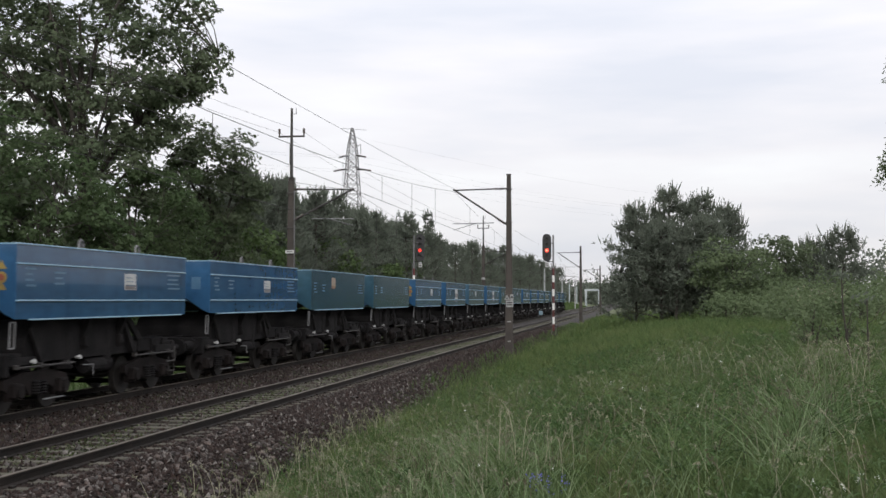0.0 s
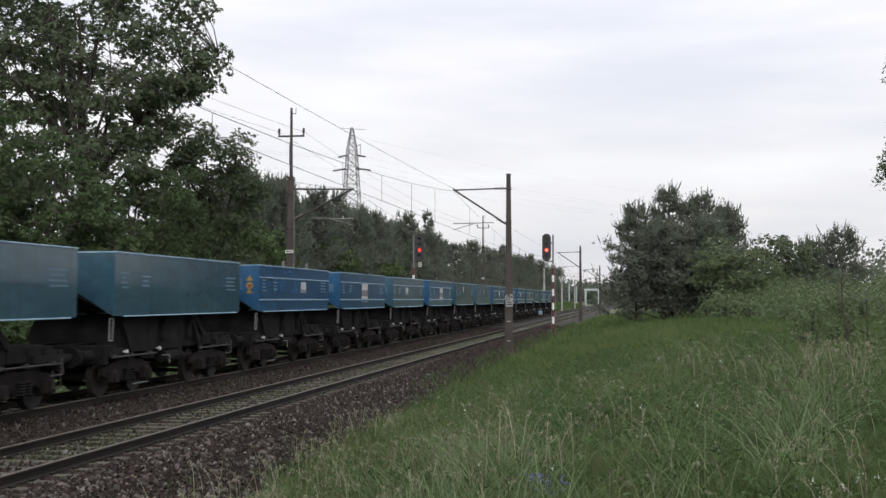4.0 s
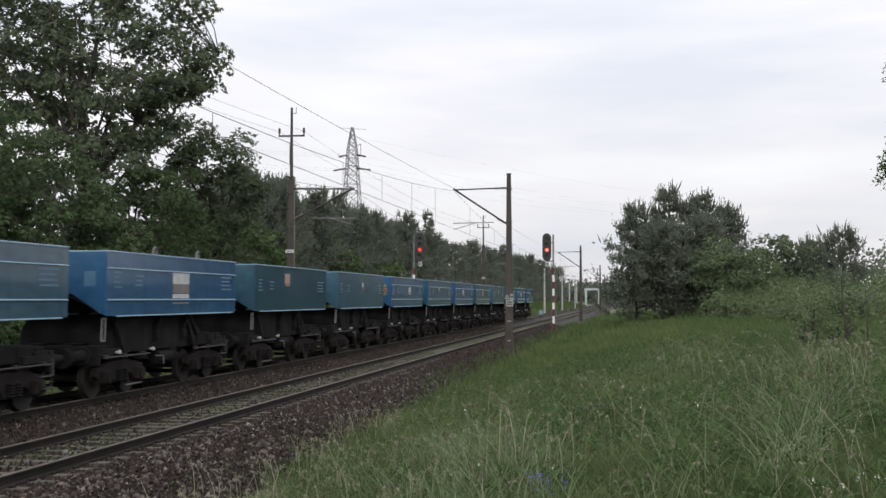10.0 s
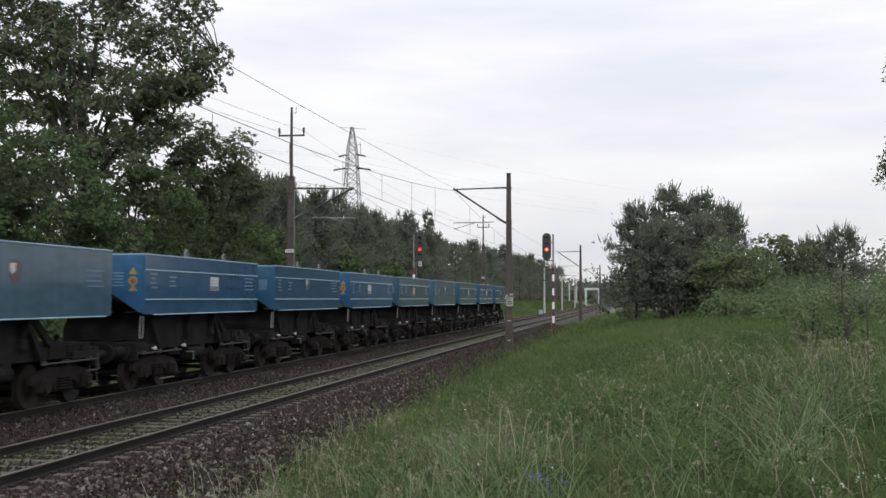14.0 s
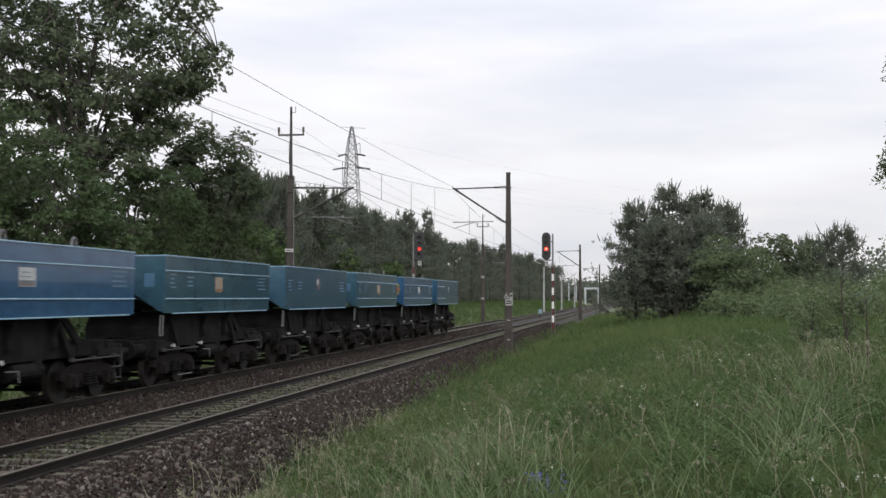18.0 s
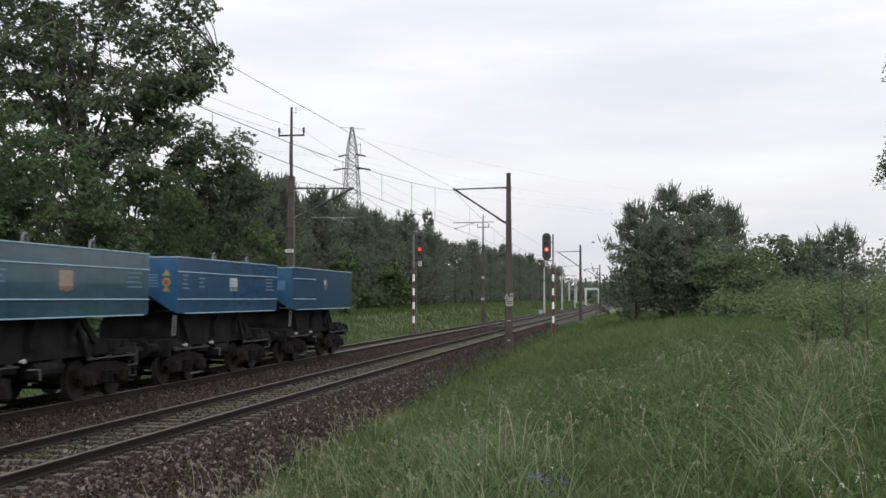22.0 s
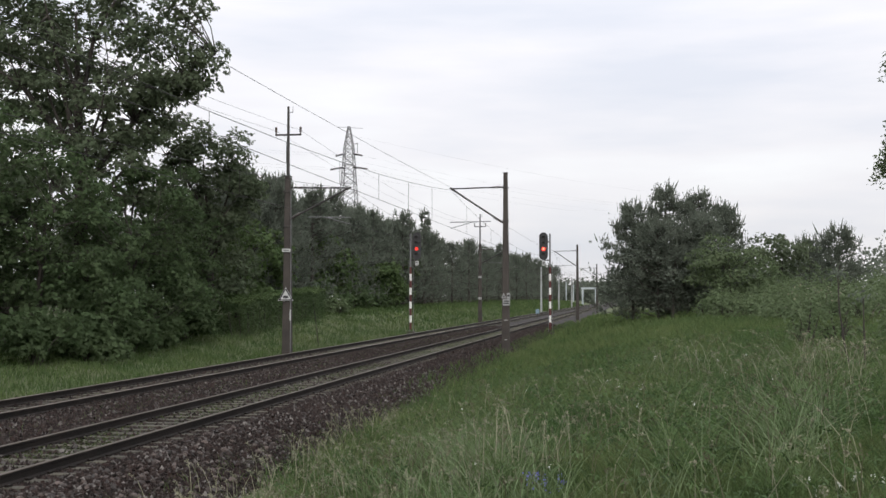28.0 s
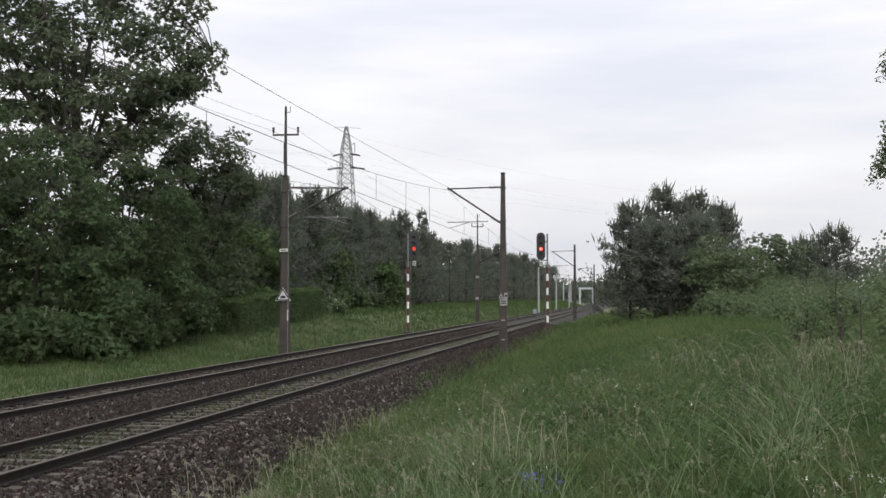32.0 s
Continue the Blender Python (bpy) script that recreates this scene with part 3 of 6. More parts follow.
# ---- pylon ----
def pylon():
    ob = empty("power_pylon", pose(-51.5, 214, float(ground_z(-51, 214)) - 0.4), "grey steel lattice power pylon behind the pines", "pylon")

    def half(z):
        return float(np.interp(z, [0, 18, 25, 29, 33], [3.2, 1.5, 1.05, 0.82, 0.2]))

    zs = [0, 4.5, 8.5, 12, 14.6, 16.8, 18.8, 20.7, 22.5, 24.2, 25.8, 27.3, 28.8, 30.2, 31.6, 33]
    for sx in (-1, 1):
        for sy in (-1, 1):
            bm = bmesh.new()
            rings = [[bm.verts.new((sx * half(z) + 0.06 * c, sy * half(z) + 0.06 * d, z)) for c, d in ((-1, -1), (1, -1), (1, 1), (-1, 1))] for z in zs]
            for p, q in zip(rings[:-1], rings[1:]):
                for i in range(4):
                    bm.faces.new((p[i], p[(i + 1) % 4], q[(i + 1) % 4], q[i]))
            part("leg", bm, M_STEEL, ob)
    bm = bmesh.new()
    for a, b in zip(zs[:-1], zs[1:]):
        for s in (-1, 1):
            ha, hb = half(a), half(b)
            for p, q in (((-ha, s * ha, a), (hb, s * hb, b)), ((ha, s * ha, a), (-hb, s * hb, b)),
                         ((s * ha, -ha, a), (s * hb, hb, b)), ((s * ha, ha, a), (s * hb, -hb, b)),
                         ((-hb, s * hb, b), (hb, s * hb, b)), ((s * hb, -hb, b), (s * hb, hb, b))):
                tube(bm, p, q, 0.045, n=4)
    tagged(part("bracing", bm, M_STEEL, ob), kind="stuff")
    bm = bmesh.new()
    tube(bm, (-2.2, 0, 33.0), (2.6, 0, 32.6), 0.035, n=4)
    part("earth_wire_arm", bm, M_STEEL, ob)
    for z, w, reach in ((25.3, 1.75, 3.6), (27.8, 1.5, 2.6)):
        for s in (-1, 1):
            bm = bmesh.new()
            for q in (-0.9, 0.9):
                tube(bm, (s * 0.9, q, z), (s * w, 0, z), 0.13, n=4)
            part("crossarm", bm, M_DARKSTEEL, ob)
            bm = bmesh.new()
            for k in range(9):
                f = k / 9
                tube(bm, (s * (w + (reach - w) * f), 0, z - 0.28 * f), (s * (w + (reach - w) * (f + 0.08)), 0, z - 0.28 * (f + 0.08)), 0.19, 0.13, n=6)
            part("insulator", bm, M_INSUL, ob)
    bm = bmesh.new()
    bent_tube(bm, [Vector((0.9, 0, 29.6)), Vector((1.6, 0, 29.9)), Vector((1.6, 0, 28.0))], [0.06, 0.06, 0.06], 4)
    part("jumper_bracket", bm, M_STEEL, ob)
    return ob


pylon()


def conductor(a, b, sag):
    """One slack power-line wire between two points."""
    bm = bmesh.new()
    pts = [Vector(a).lerp(Vector(b), f / 24) - Vector((0, 0, 4 * sag * f / 24 * (1 - f / 24))) for f in range(25)]
    rings = [[bm.verts.new(Vector(p) + Vector(o) * 0.006) for o in ((1, 0, 0), (0, 0, 1), (-1, 0, 0), (0, 0, -1))] for p in pts]
    for lo, hi in zip(rings[:-1], rings[1:]):
        for k in range(4):
            bm.faces.new((lo[k], lo[(k + 1) % 4], hi[(k + 1) % 4], hi[k]))
    tagged(part("power_line", bm, M_WIRE), "thin slack power-line wire hung from the pylon", "power line", "power lines")


for z, reach in ((25.0, 3.6), (27.5, 2.6)):
    base = float(ground_z(-51, 214)) - 0.4
    for s in (-1, 1):
        conductor((-51.5 + s * reach, 214, base + z), (36 + s * reach, 420, base + z + 4), 3.0)
        conductor((-51.5 + s * reach, 214, base + z), (-150 + s * reach, 120, base + z + 8), 3.0)
conductor((-51.5, 214, 32.6), (36, 420, 36), 2.0)

# ---- marker post between the tracks ----
post = empty("marker_post", pose(-10.9, 141, -0.2), "small pale blue post standing between the tracks", "post")
bm = bmesh.new()
tube(bm, (0, 0, -0.2), (0, 0, 0.75), 0.05)
part("stake", bm, M_DARKSTEEL, post)
bm = bmesh.new()
box(bm, -0.22, 0.22, -0.05, 0.05, 0.6, 1.1, 0.02)
part("board", bm, mat("pale_blue_paint", (0.14, 0.22, 0.28), (0.19, 0.27, 0.32), 0.6, scale=3, fine=30, bump=0.1), post)

# ---- pale portal and posts far down the line ----
M_BRIDGE = mat("pale_concrete", (0.3, 0.34, 0.35), (0.4, 0.44, 0.45), 0.85, scale=0.3, fine=6, bump=0.2)
portal = empty("portal_frame", pose(-14.6, 430, 0), "pale concrete portal frame far down the line", "portal frame")
for x in (-2.35, 2.35):
    bm = bmesh.new()
    box(bm, x - 0.35, x + 0.35, -0.5, 0.5, -1.0, 5.3, 0.04)
    part("post", bm, M_BRIDGE, portal)
bm = bmesh.new()
box(bm, -2.9, 2.9, -0.55, 0.55, 5.3, 6.0, 0.04)
part("beam", bm, M_BRIDGE, portal)
for x, h in ((-22.6, 7.6), (-20.0, 6.6), (-18.8, 6.2)):
    pale = empty("concrete_post", pose(x, 425, 0), "pale concrete post far down the line", "post", "far posts")
    bm = bmesh.new()
    box(bm, -0.2, 0.2, -0.2, 0.2, -1.0, h, 0.03)
    part("shaft", bm, M_BRIDGE, pale)
    bm = bmesh.new()
    box(bm, -0.26, 0.26, -0.26, 0.26, h, h + 0.15, 0.02)
    part("cap", bm, M_BRIDGE, pale)

# ---- the goods train ----
PITCH, BODY, V_END = 10.43, 8.6, 4.3
MESHES = {}


def shared(name, key, build, material, parent, label="", smooth=False, m=None):
    """A part whose mesh is built once and shared by all wagons of the same paint."""
    k = (key, material.name)
    if k not in MESHES:
        bm = bmesh.new()
        build(bm)
        ob = part(name, bm, material, parent, label, smooth)
        MESHES[k] = ob.data
    else:
        ob = new(name, MESHES[k])
        ob.parent = parent
        if label:
            tagged(ob, label)
    if m is not None:
        ob.matrix_basis = m
    return ob


Z_LOW, Z_TOP, HALF = 1.88, 3.31, 1.45


def b_side(bm):
    h = BODY / 2
    # slight fold half way up, added so the lower half mirrors darker ground
    prism(bm, [(HALF - 0.05, Z_LOW), (HALF - 0.014, Z_LOW), (HALF, 2.58), (HALF, Z_TOP), (HALF - 0.05, Z_TOP)], -h, h)


def b_end(bm):
    prism(bm, [(-HALF + 0.052, Z_LOW + 0.01), (-HALF + 0.052, Z_TOP), (HALF - 0.052, Z_TOP), (HALF - 0.052, Z_LOW + 0.01), (HALF - 0.2, Z_LOW + 0.08),
               (HALF - 0.85, Z_LOW + 0.5), (-HALF + 0.85, Z_LOW + 0.5), (-HALF + 0.2, Z_LOW + 0.08)], BODY / 2 - 0.07, BODY / 2 - 0.01)


def b_toprail(bm):
    box(bm, HALF - 0.06, HALF + 0.02, -BODY / 2, BODY / 2, Z_TOP, Z_TOP + 0.035, 0.008)


def b_endrail(bm):
    box(bm, -HALF + 0.065, HALF - 0.065, BODY / 2 - 0.09, BODY / 2, Z_TOP, Z_TOP + 0.03, 0.006)


def rib_builder(z, y0, y1):
    def build(bm):
        prism(bm, [(HALF - 0.03, z - 0.026), (HALF + 0.02, z - 0.02), (HALF + 0.03, z - 0.006), (HALF + 0.004, z + 0.014), (HALF - 0.03, z + 0.02)], y0, y1)
    return build


def b_lip(bm):
    prism(bm, [(HALF - 0.02, Z_LOW - 0.025), (HALF + 0.03, Z_LOW - 0.024), (HALF + 0.03, Z_LOW - 0.012), (HALF + 0.004, Z_LOW + 0.004), (HALF - 0.02, Z_LOW)], -BODY / 2 + 0.5, BODY / 2 - 0.3)


def b_floor(bm):
    box(bm, -HALF + 0.06, HALF - 0.06, -BODY / 2 + 0.08, BODY / 2 - 0.08, Z_LOW + 0.5, Z_LOW + 0.56)
    for s in (-1, 1):
        prism(bm, [(s * (HALF - 0.06), Z_LOW + 0.02), (s * (HALF - 0.06), Z_LOW + 0.1), (s * 0.6, Z_LOW + 0.5), (s * 0.5, Z_LOW + 0.42)], -BODY / 2 + 0.1, BODY / 2 - 0.1)


def b_hook(bm):
    pts = [Vector((0, 0.1 * math.cos(a), 0.07 + 0.09 * math.sin(a))) for a in [math.pi * k / 8 for k in range(9)]]
    pts = [Vector((0, 0.1, -0.03))] + pts + [Vector((0, -0.1, -0.03))]
    bent_tube(bm, pts, [0.026] * len(pts), 6)


def b_sill(bm):
    for s in (-1, 1):
        box(bm, s * 0.42 - 0.06, s * 0.42 + 0.06, -4.05, 4.05, 0.92, 1.22, 0.01)
        box(bm, s * 0.42 - 0.14, s * 0.42 + 0.14, -4.0, 4.0, 1.22, 1.245)
        box(bm, s * 0.42 - 0.14, s * 0.42 + 0.14, -4.0, 4.0, 0.895, 0.918)


def b_edgebeam(bm):
    tube(bm, (1.27, -1.25, 0.93), (1.27, 1.25, 0.93), 0.025, n=6)
    for yy in (-1.15, -0.2, 0.9):
        box(bm, 1.2, 1.3, yy - 0.05, yy + 0.05, 0.9, 0.99, 0.01)


def b_pull(bm):
    box(bm, 1.2, 1.24, -0.45, 0.45, 0.235, 0.262, 0.006)


def b_head(bm):
    box(bm, -1.2, 1.2, 4.05, 4.2, 0.76, 1.2, 0.015)
    box(bm, -1.15, 1.15, 3.5, 4.05, 1.12, 1.2, 0.01)
    for s in (-1, 1):
        box(bm, s * 1.0 - 0.2, s * 1.0 + 0.2, 3.0, 4.04, 0.96, 1.12, 0.01)


def b_buffer(bm):
    tube(bm, (0, 0, 0), (0, 0.12, 0), 0.2, n=12)
    tube(bm, (0, 0.12, 0), (0, 0.6, 0), 0.14, 0.12, n=12)
    tube(bm, (0, 0.6, 0), (0, 0.95, 0), 0.09, n=12)


def b_bufhead(bm):
    tube(bm, (0, 0.95, 0), (0, 1.0, 0), 0.225, 0.21, n=20)


def b_coupler(bm):
    box(bm, -0.05, 0.05, 4.2, 4.85, 0.9, 1.02, 0.015)
    tube(bm, (0, 4.82, 0.94), (0, 5.2, 0.84), 0.035, n=6)


def b_cylinder(bm):
    tube(bm, (0, 0, 0.85), (0, 0, 1.55), 0.21, n=14)
    tube(bm, (0, 0, 1.55), (0, 0, 1.95), 0.13, n=12)
    tube(bm, (0, 0, 0.8), (0, 0, 0.87), 0.26, n=14)


def b_bearer(bm):
    box(bm, -1.25, 1.25, -0.08, 0.08, 1.25, 1.45, 0.015)
    for s in (-1, 1):
        prism(bm, [(s * 1.2, 1.45), (s * 1.36, 1.84), (s * 1.22, 1.84), (s * 1.0, 1.45)], -0.07, 0.07)
        prism(bm, [(s * 0.75, 0.95), (s * 1.27, 1.25), (s * 1.27, 1.33), (s * 0.5, 1.05)], -0.05, 0.05)


def b_brace(bm):
    prism_x(bm, [(0.0, 1.0), (0.2, 1.0), (-0.35, 1.7), (-0.5, 1.7)], 1.18, 1.26)


def b_trough(bm):
    prism_x(bm, [(-3.35, 1.0), (-3.35, 1.5), (-3.0, 1.86), (1.15, 1.86), (1.55, 1.45), (1.7, 1.0)], -1.12, 1.12)


def b_platform(bm):
    box(bm, -1.1, 1.1, 1.7, 4.0, 0.98, 1.3, 0.03)
    for yy in (2.1, 2.9, 3.6):
        box(bm, 1.1, 1.13, yy - 0.03, yy + 0.03, 1.0, 1.28)


def b_gusset(bm):
    prism_x(bm, [(1.2, 1.84), (1.48, 1.84), (2.2, 1.3), (1.9, 1.3)], 1.13, 1.2)


def b_bolster(bm):
    box(bm, -0.85, 0.85, -0.22, 0.22, 0.52, 0.86, 0.03)
    box(bm, -0.3, 0.3, -0.3, 0.3, 0.86, 0.93, 0.02)


def b_sideframe(bm):
    prism_x(bm, [(-1.3, 0.52), (-1.3, 0.7), (-0.5, 0.82), (0.5, 0.82), (1.3, 0.7), (1.3, 0.52), (1.14, 0.44), (1.08, 0.28), (0.76, 0.28), (0.7, 0.44),
                 (0.46, 0.54), (0.3, 0.34), (-0.3, 0.34), (-0.46, 0.54), (-0.7, 0.44), (-0.76, 0.28), (-1.08, 0.28), (-1.14, 0.44)], 0.96, 1.08)


def b_axlebox(bm):
    box(bm, 0.98, 1.22, -0.17, 0.17, 0.32, 0.62, 0.04)
    tube(bm, (1.2, 0, 0.46), (1.26, 0, 0.46), 0.13, n=12)


def b_spring(bm):
    """One coil spring, its turns as swellings of a closed round body."""
    n, rings = 10, []
    for k in range(11):
        r = 0.1 if k % 2 else 0.07
        rings.append([bm.verts.new((1.13 + r * math.cos(2 * math.pi * i / n), r * math.sin(2 * math.pi * i / n), 0.35 + k * 0.028)) for i in range(n)])
    for p, q in zip(rings[:-1], rings[1:]):
        for i in range(n):
            bm.faces.new((p[i], p[(i + 1) % n], q[(i + 1) % n], q[i]))
    bm.faces.new(rings[0][::-1])
    bm.faces.new(rings[-1])


def b_shoe(bm):
    box(bm, 0.62, 0.82, -0.06, 0.06, 0.28, 0.7, 0.02)
    tube(bm, (0.9, 0, 0.24), (-0.9, 0, 0.24), 0.035, n=6)


def b_axle(bm):
    tube(bm, (-1.05, 0, 0), (1.05, 0, 0), 0.075, n=10)


def b_wheel(bm):
    tube(bm, (0.69, 0, 0), (0.725, 0, 0), 0.488, 0.485, n=24)
    tube(bm, (0.725, 0, 0), (0.82, 0, 0), 0.462, 0.455, n=24)
    tube(bm, (0.82, 0, 0), (0.87, 0, 0), 0.15, 0.12, n=12)


def b_handrail(bm):
    pts = [(1.32, 0, 1.32), (1.34, 0, 1.82), (1.34, 0.18, 1.82), (1.32, 0.18, 1.32), (1.32, 0, 1.32)]
    bent_tube(bm, [Vector(q) for q in pts], [0.016] * 5, 6)


def b_step(bm):
    for yy in (0, 0.32):
        tube(bm, (1.28, yy, 0.8), (1.3, yy, 0.45), 0.014, n=5)
    box(bm, 1.16, 1.32, 0, 0.32, 0.43, 0.455)


def b_cap(bm):
    tube(bm, (1.2, 0, 1.03), (1.27, 0, 1.03), 0.03, n=6)
    tube(bm, (1.27, 0, 1.03), (1.31, 0, 1.03), 0.055, 0.04, n=10)


def b_shunter_rail(bm):
    pts = [(1.3, 3.95, 1.05), (1.32, 3.95, 0.74), (1.32, 3.9, 0.7), (1.32, 3.4, 0.7)]
    bent_tube(bm, [Vector(q) for q in pts], [0.02] * 4, 6)


def b_reservoir(bm):
    tube(bm, (0.75, -0.6, 1.05), (0.75, 0.6, 1.05), 0.17, n=12)


def b_lever(bm):
    tube(bm, (1.3, 0, 0.86), (1.3, 0.5, 0.84), 0.014, n=5)
    tube(bm, (1.3, 0.5, 0.84), (1.3, 0.52, 0.62), 0.014, n=5)


FLIP = pose(0, 0, 0, 0, 0, 180)
SPECS = [
    # paint, rib style, label, yellow mark on end, hooks, place of the label along the side
    ("dull", "half", "rust", False, False, 0.0), ("blue", "full", "white", True, True, 0.0), ("teal", "full", "cream", False, True, 0.05),
    ("pale", "none", "rust", False, False, -0.2), ("teal", "full", "cream", False, False, -0.4), ("blue", "full", "white", True, True, -0.7),
    ("dull", "full", "rust", False, True, -0.5), ("blue", "full", "white", True, True, 0.45), ("pale", "none", "rust", False, False, 0.0),
    ("teal", "none", "cream", False, False, -0.85), ("blue", "full", "tall", False, True, 0.0), ("pale", "full", "white", False, False, -0.65),
    ("blue", "full", "tall", False, False, 0.0), ("blue", "full", "white", True, True, 0.75), ("teal", "none", "ghost", False, False, 0.0),
    ("teal", "none", "cream", False, False, -1.1), ("blue", "full", "white", False, True, 0.85), ("blue", "full", "white", True, True, 0.85),
    ("blue", "full", "tall", False, False, 0.0), ("teal", "none", "ghost", False, False, 0.0),
]
COLOUR_WORD = {"blue": "bright blue", "dull": "dull blue", "teal": "faded teal-blue", "pale": "weathered grey-blue"}
RIB_WORD = {"full": "two pale ribs", "half": "short pale ribs", "none": "plain sides"}

MARK_WORD = {"white": " and white label", "tall": " and tall white label", "cream": " and cream label", "rust": " and rust patch", "ghost": ""}


def wagon(spec):
    paint, ribs, mark, yellow, hooks, along = spec
    slide = pose(0, along, 0)
    mp_ = PAINTS[paint]
    ob = empty("side_tipping_wagon", None, COLOUR_WORD[paint] + " tipping wagon with " + RIB_WORD[ribs] + MARK_WORD[mark], "goods wagon", "wagons of the goods train")
    for m in (None, FLIP):
        sw = shared("side_wall", "side", b_side, mp_, ob, m=m)
        shared("top_rail", "toprail", b_toprail, M_TRIM, ob, m=m)
        shared("bottom_lip", "lip", b_lip, M_TRIM, ob, m=m)
        shared("end_wall", "end", b_end, mp_, ob, m=m)
        shared("end_rail", "endrail", b_endrail, M_TRIM, ob, m=m)
        if ribs != "none":
            y0, y1 = (-BODY / 2 + 0.02, BODY / 2 - 0.02) if ribs == "full" else (-BODY / 2 + 0.05, -BODY / 2 + 2.95)
            for z in (2.95, 2.24):
                shared("rib", "rib%s%.2f" % (ribs, z), rib_builder(z, y0, y1), M_TRIM, sw)
        # the lettering panel and faded text
        if mark == "white":
            shared("label_panel", "panel_w", lambda bm: box(bm, HALF, HALF + 0.006, -0.31, 0.33, 2.48, 2.85), M_LABEL, sw, "white painted label panel with blurred bars", m=slide)
            shared("label_soil", "panel_ws", lambda bm: box(bm, HALF + 0.006, HALF + 0.008, -0.3, 0.3, 2.49, 2.6), M_GREYLABEL, sw, "soiled lower part of the label", m=slide)
            for k in range(3):
                shared("printed_bar", "panel_wb%d" % k, lambda bm, k=k: box(bm, HALF + 0.008, HALF + 0.011, -0.25, 0.27 - 0.08 * k, 2.57 + k * 0.09, 2.585 + k * 0.09), M_GHOST, sw, m=slide)
        elif mark == "tall":
            shared("label_panel", "panel_t", lambda bm: box(bm, HALF - 0.01, HALF + 0.006, -0.5, 0.62, 2.64, 2.92), M_LABEL, sw, "white painted label panel", m=slide)
            shared("soiled_panel", "panel_ts", lambda bm: box(bm, HALF - 0.02, HALF + 0.005, -0.5, 0.6, 2.4, 2.635), M_GREYLABEL, sw, "soiled grey part of the label", m=slide)
            shared("soiled_panel", "panel_tu", lambda bm: box(bm, HALF - 0.03, HALF + 0.004, -0.5, 0.6, 2.13, 2.17), M_GREYLABEL, sw, "soiled grey edge of the label", m=slide)
            shared("label_strip", "panel_tw", lambda bm: box(bm, HALF - 0.02, HALF + 0.006, -0.5, 0.6, 2.27, 2.385), M_LABEL, sw, "white strip of the label", m=slide)
        elif mark == "cream":
            dz = 0.0 if ribs == "full" else 0.26
            shared("label_panel", "panel_c" + ribs, lambda bm: box(bm, HALF, HALF + 0.006, -0.3, 0.3, 2.52 + dz, 2.84 + dz), M_CREAM, sw, "faded cream label panel", m=slide)
            shared("rust_streak", "panel_cr" + ribs, lambda bm: prism_x(bm, [(-0.29, 2.52 + dz), (0.3, 2.52 + dz), (0.29, 2.45 + dz), (0.16, 2.42 + dz), (0.04, 2.4 + dz), (-0.1, 2.43 + dz), (-0.27, 2.42 + dz)], HALF, HALF + 0.004), M_ORANGE, sw, "brown rust streak", m=slide)
        elif mark == "rust":
            shared("rust_patch", "panel_r", lambda bm: prism_x(bm, [(-0.16, 2.95), (0.1, 2.99), (0.32, 2.95), (0.36, 2.8), (0.27, 2.66), (0.3, 2.56), (0.1, 2.58), (-0.06, 2.54), (-0.12, 2.68)], HALF, HALF + 0.005), M_RUSTMARK, sw, "small brown rust patch", m=slide)
            shared("paper_label", "panel_rp", lambda bm: prism_x(bm, [(-0.13, 2.92), (0.1, 2.94), (0.08, 2.78), (-0.04, 2.72), (-0.12, 2.78)], HALF + 0.005, HALF + 0.009), M_LABEL, sw, "torn pale paper label", m=slide)
        for key, y0, zz, w, n in (("a", -3.97, 2.84, 0.42, 4), ("b", -2.8, 2.78, 0.5, 3), ("c", 3.05, 2.84, 0.85, 4)):
            if ribs == "half":
                continue
            for k in range(n):
                shared("printed_bar", "text%s%d" % (key, k), lambda bm, y0=y0, zz=zz, w=w, k=k: box(bm, HALF, HALF + 0.004, y0 + 0.05 * (k % 2), y0 + w - 0.07 * ((k * 2) % 3), zz - k * 0.11, zz - k * 0.11 + 0.04), M_GHOST, sw)
        shared("headstock", "head", b_head, M_UNDER, ob, m=m)
        shared("brake_rod", "edge", b_edgebeam, M_DARKSTEEL, ob, m=(m or Matrix()) @ pose(0, 2.75, 0))
        shared("brake_rod", "edge", b_edgebeam, M_DARKSTEEL, ob, m=(m or Matrix()) @ pose(0, -2.75, 0))
        shared("pull_bar", "pull", b_pull, M_STEEL, ob, m=(m or Matrix()) @ pose(0, -2.3, 0))
        shared("coupling", "coupler", b_coupler, M_UNDER, ob, m=m)
        shared("air_reservoir", "reservoir", b_reservoir, M_UNDER, ob, m=(m or Matrix()) @ pose(0.25, 0, -0.25))
        shared("brake_lever", "lever", b_lever, M_STEEL, ob, m=(m or Matrix()) @ pose(0, -1.2, 0))
        for sx in (-0.875, 0.875):
            bu = shared("buffer", "buffer", b_buffer, M_UNDER, ob, m=(m or Matrix()) @ pose(sx, 4.2, 0.98))
            shared("buffer_head", "bufhead", b_bufhead, M_UNDER, bu)
        shared("cross_bearer", "bearer", b_bearer, M_UNDER, ob, m=(m or Matrix()) @ pose(0, 0.9, 0))
        for yy in (1.3, 2.75):
            shared("tipping_cylinder", "cylinder", b_cylinder, M_UNDER, ob, m=(m or Matrix()) @ pose(0.95, 2.2 - 1.35 * yy, 0))
        for yy in (-2.9, 1.5):
            shared("strut", "brace", b_brace, M_UNDER, ob, m=(m or Matrix()) @ pose(0, yy, 0))
        for yy in (-4.3,):
            shared("handrail", "handrail", b_handrail, M_STEEL, ob, m=(m or Matrix()) @ pose(0, yy, 0))
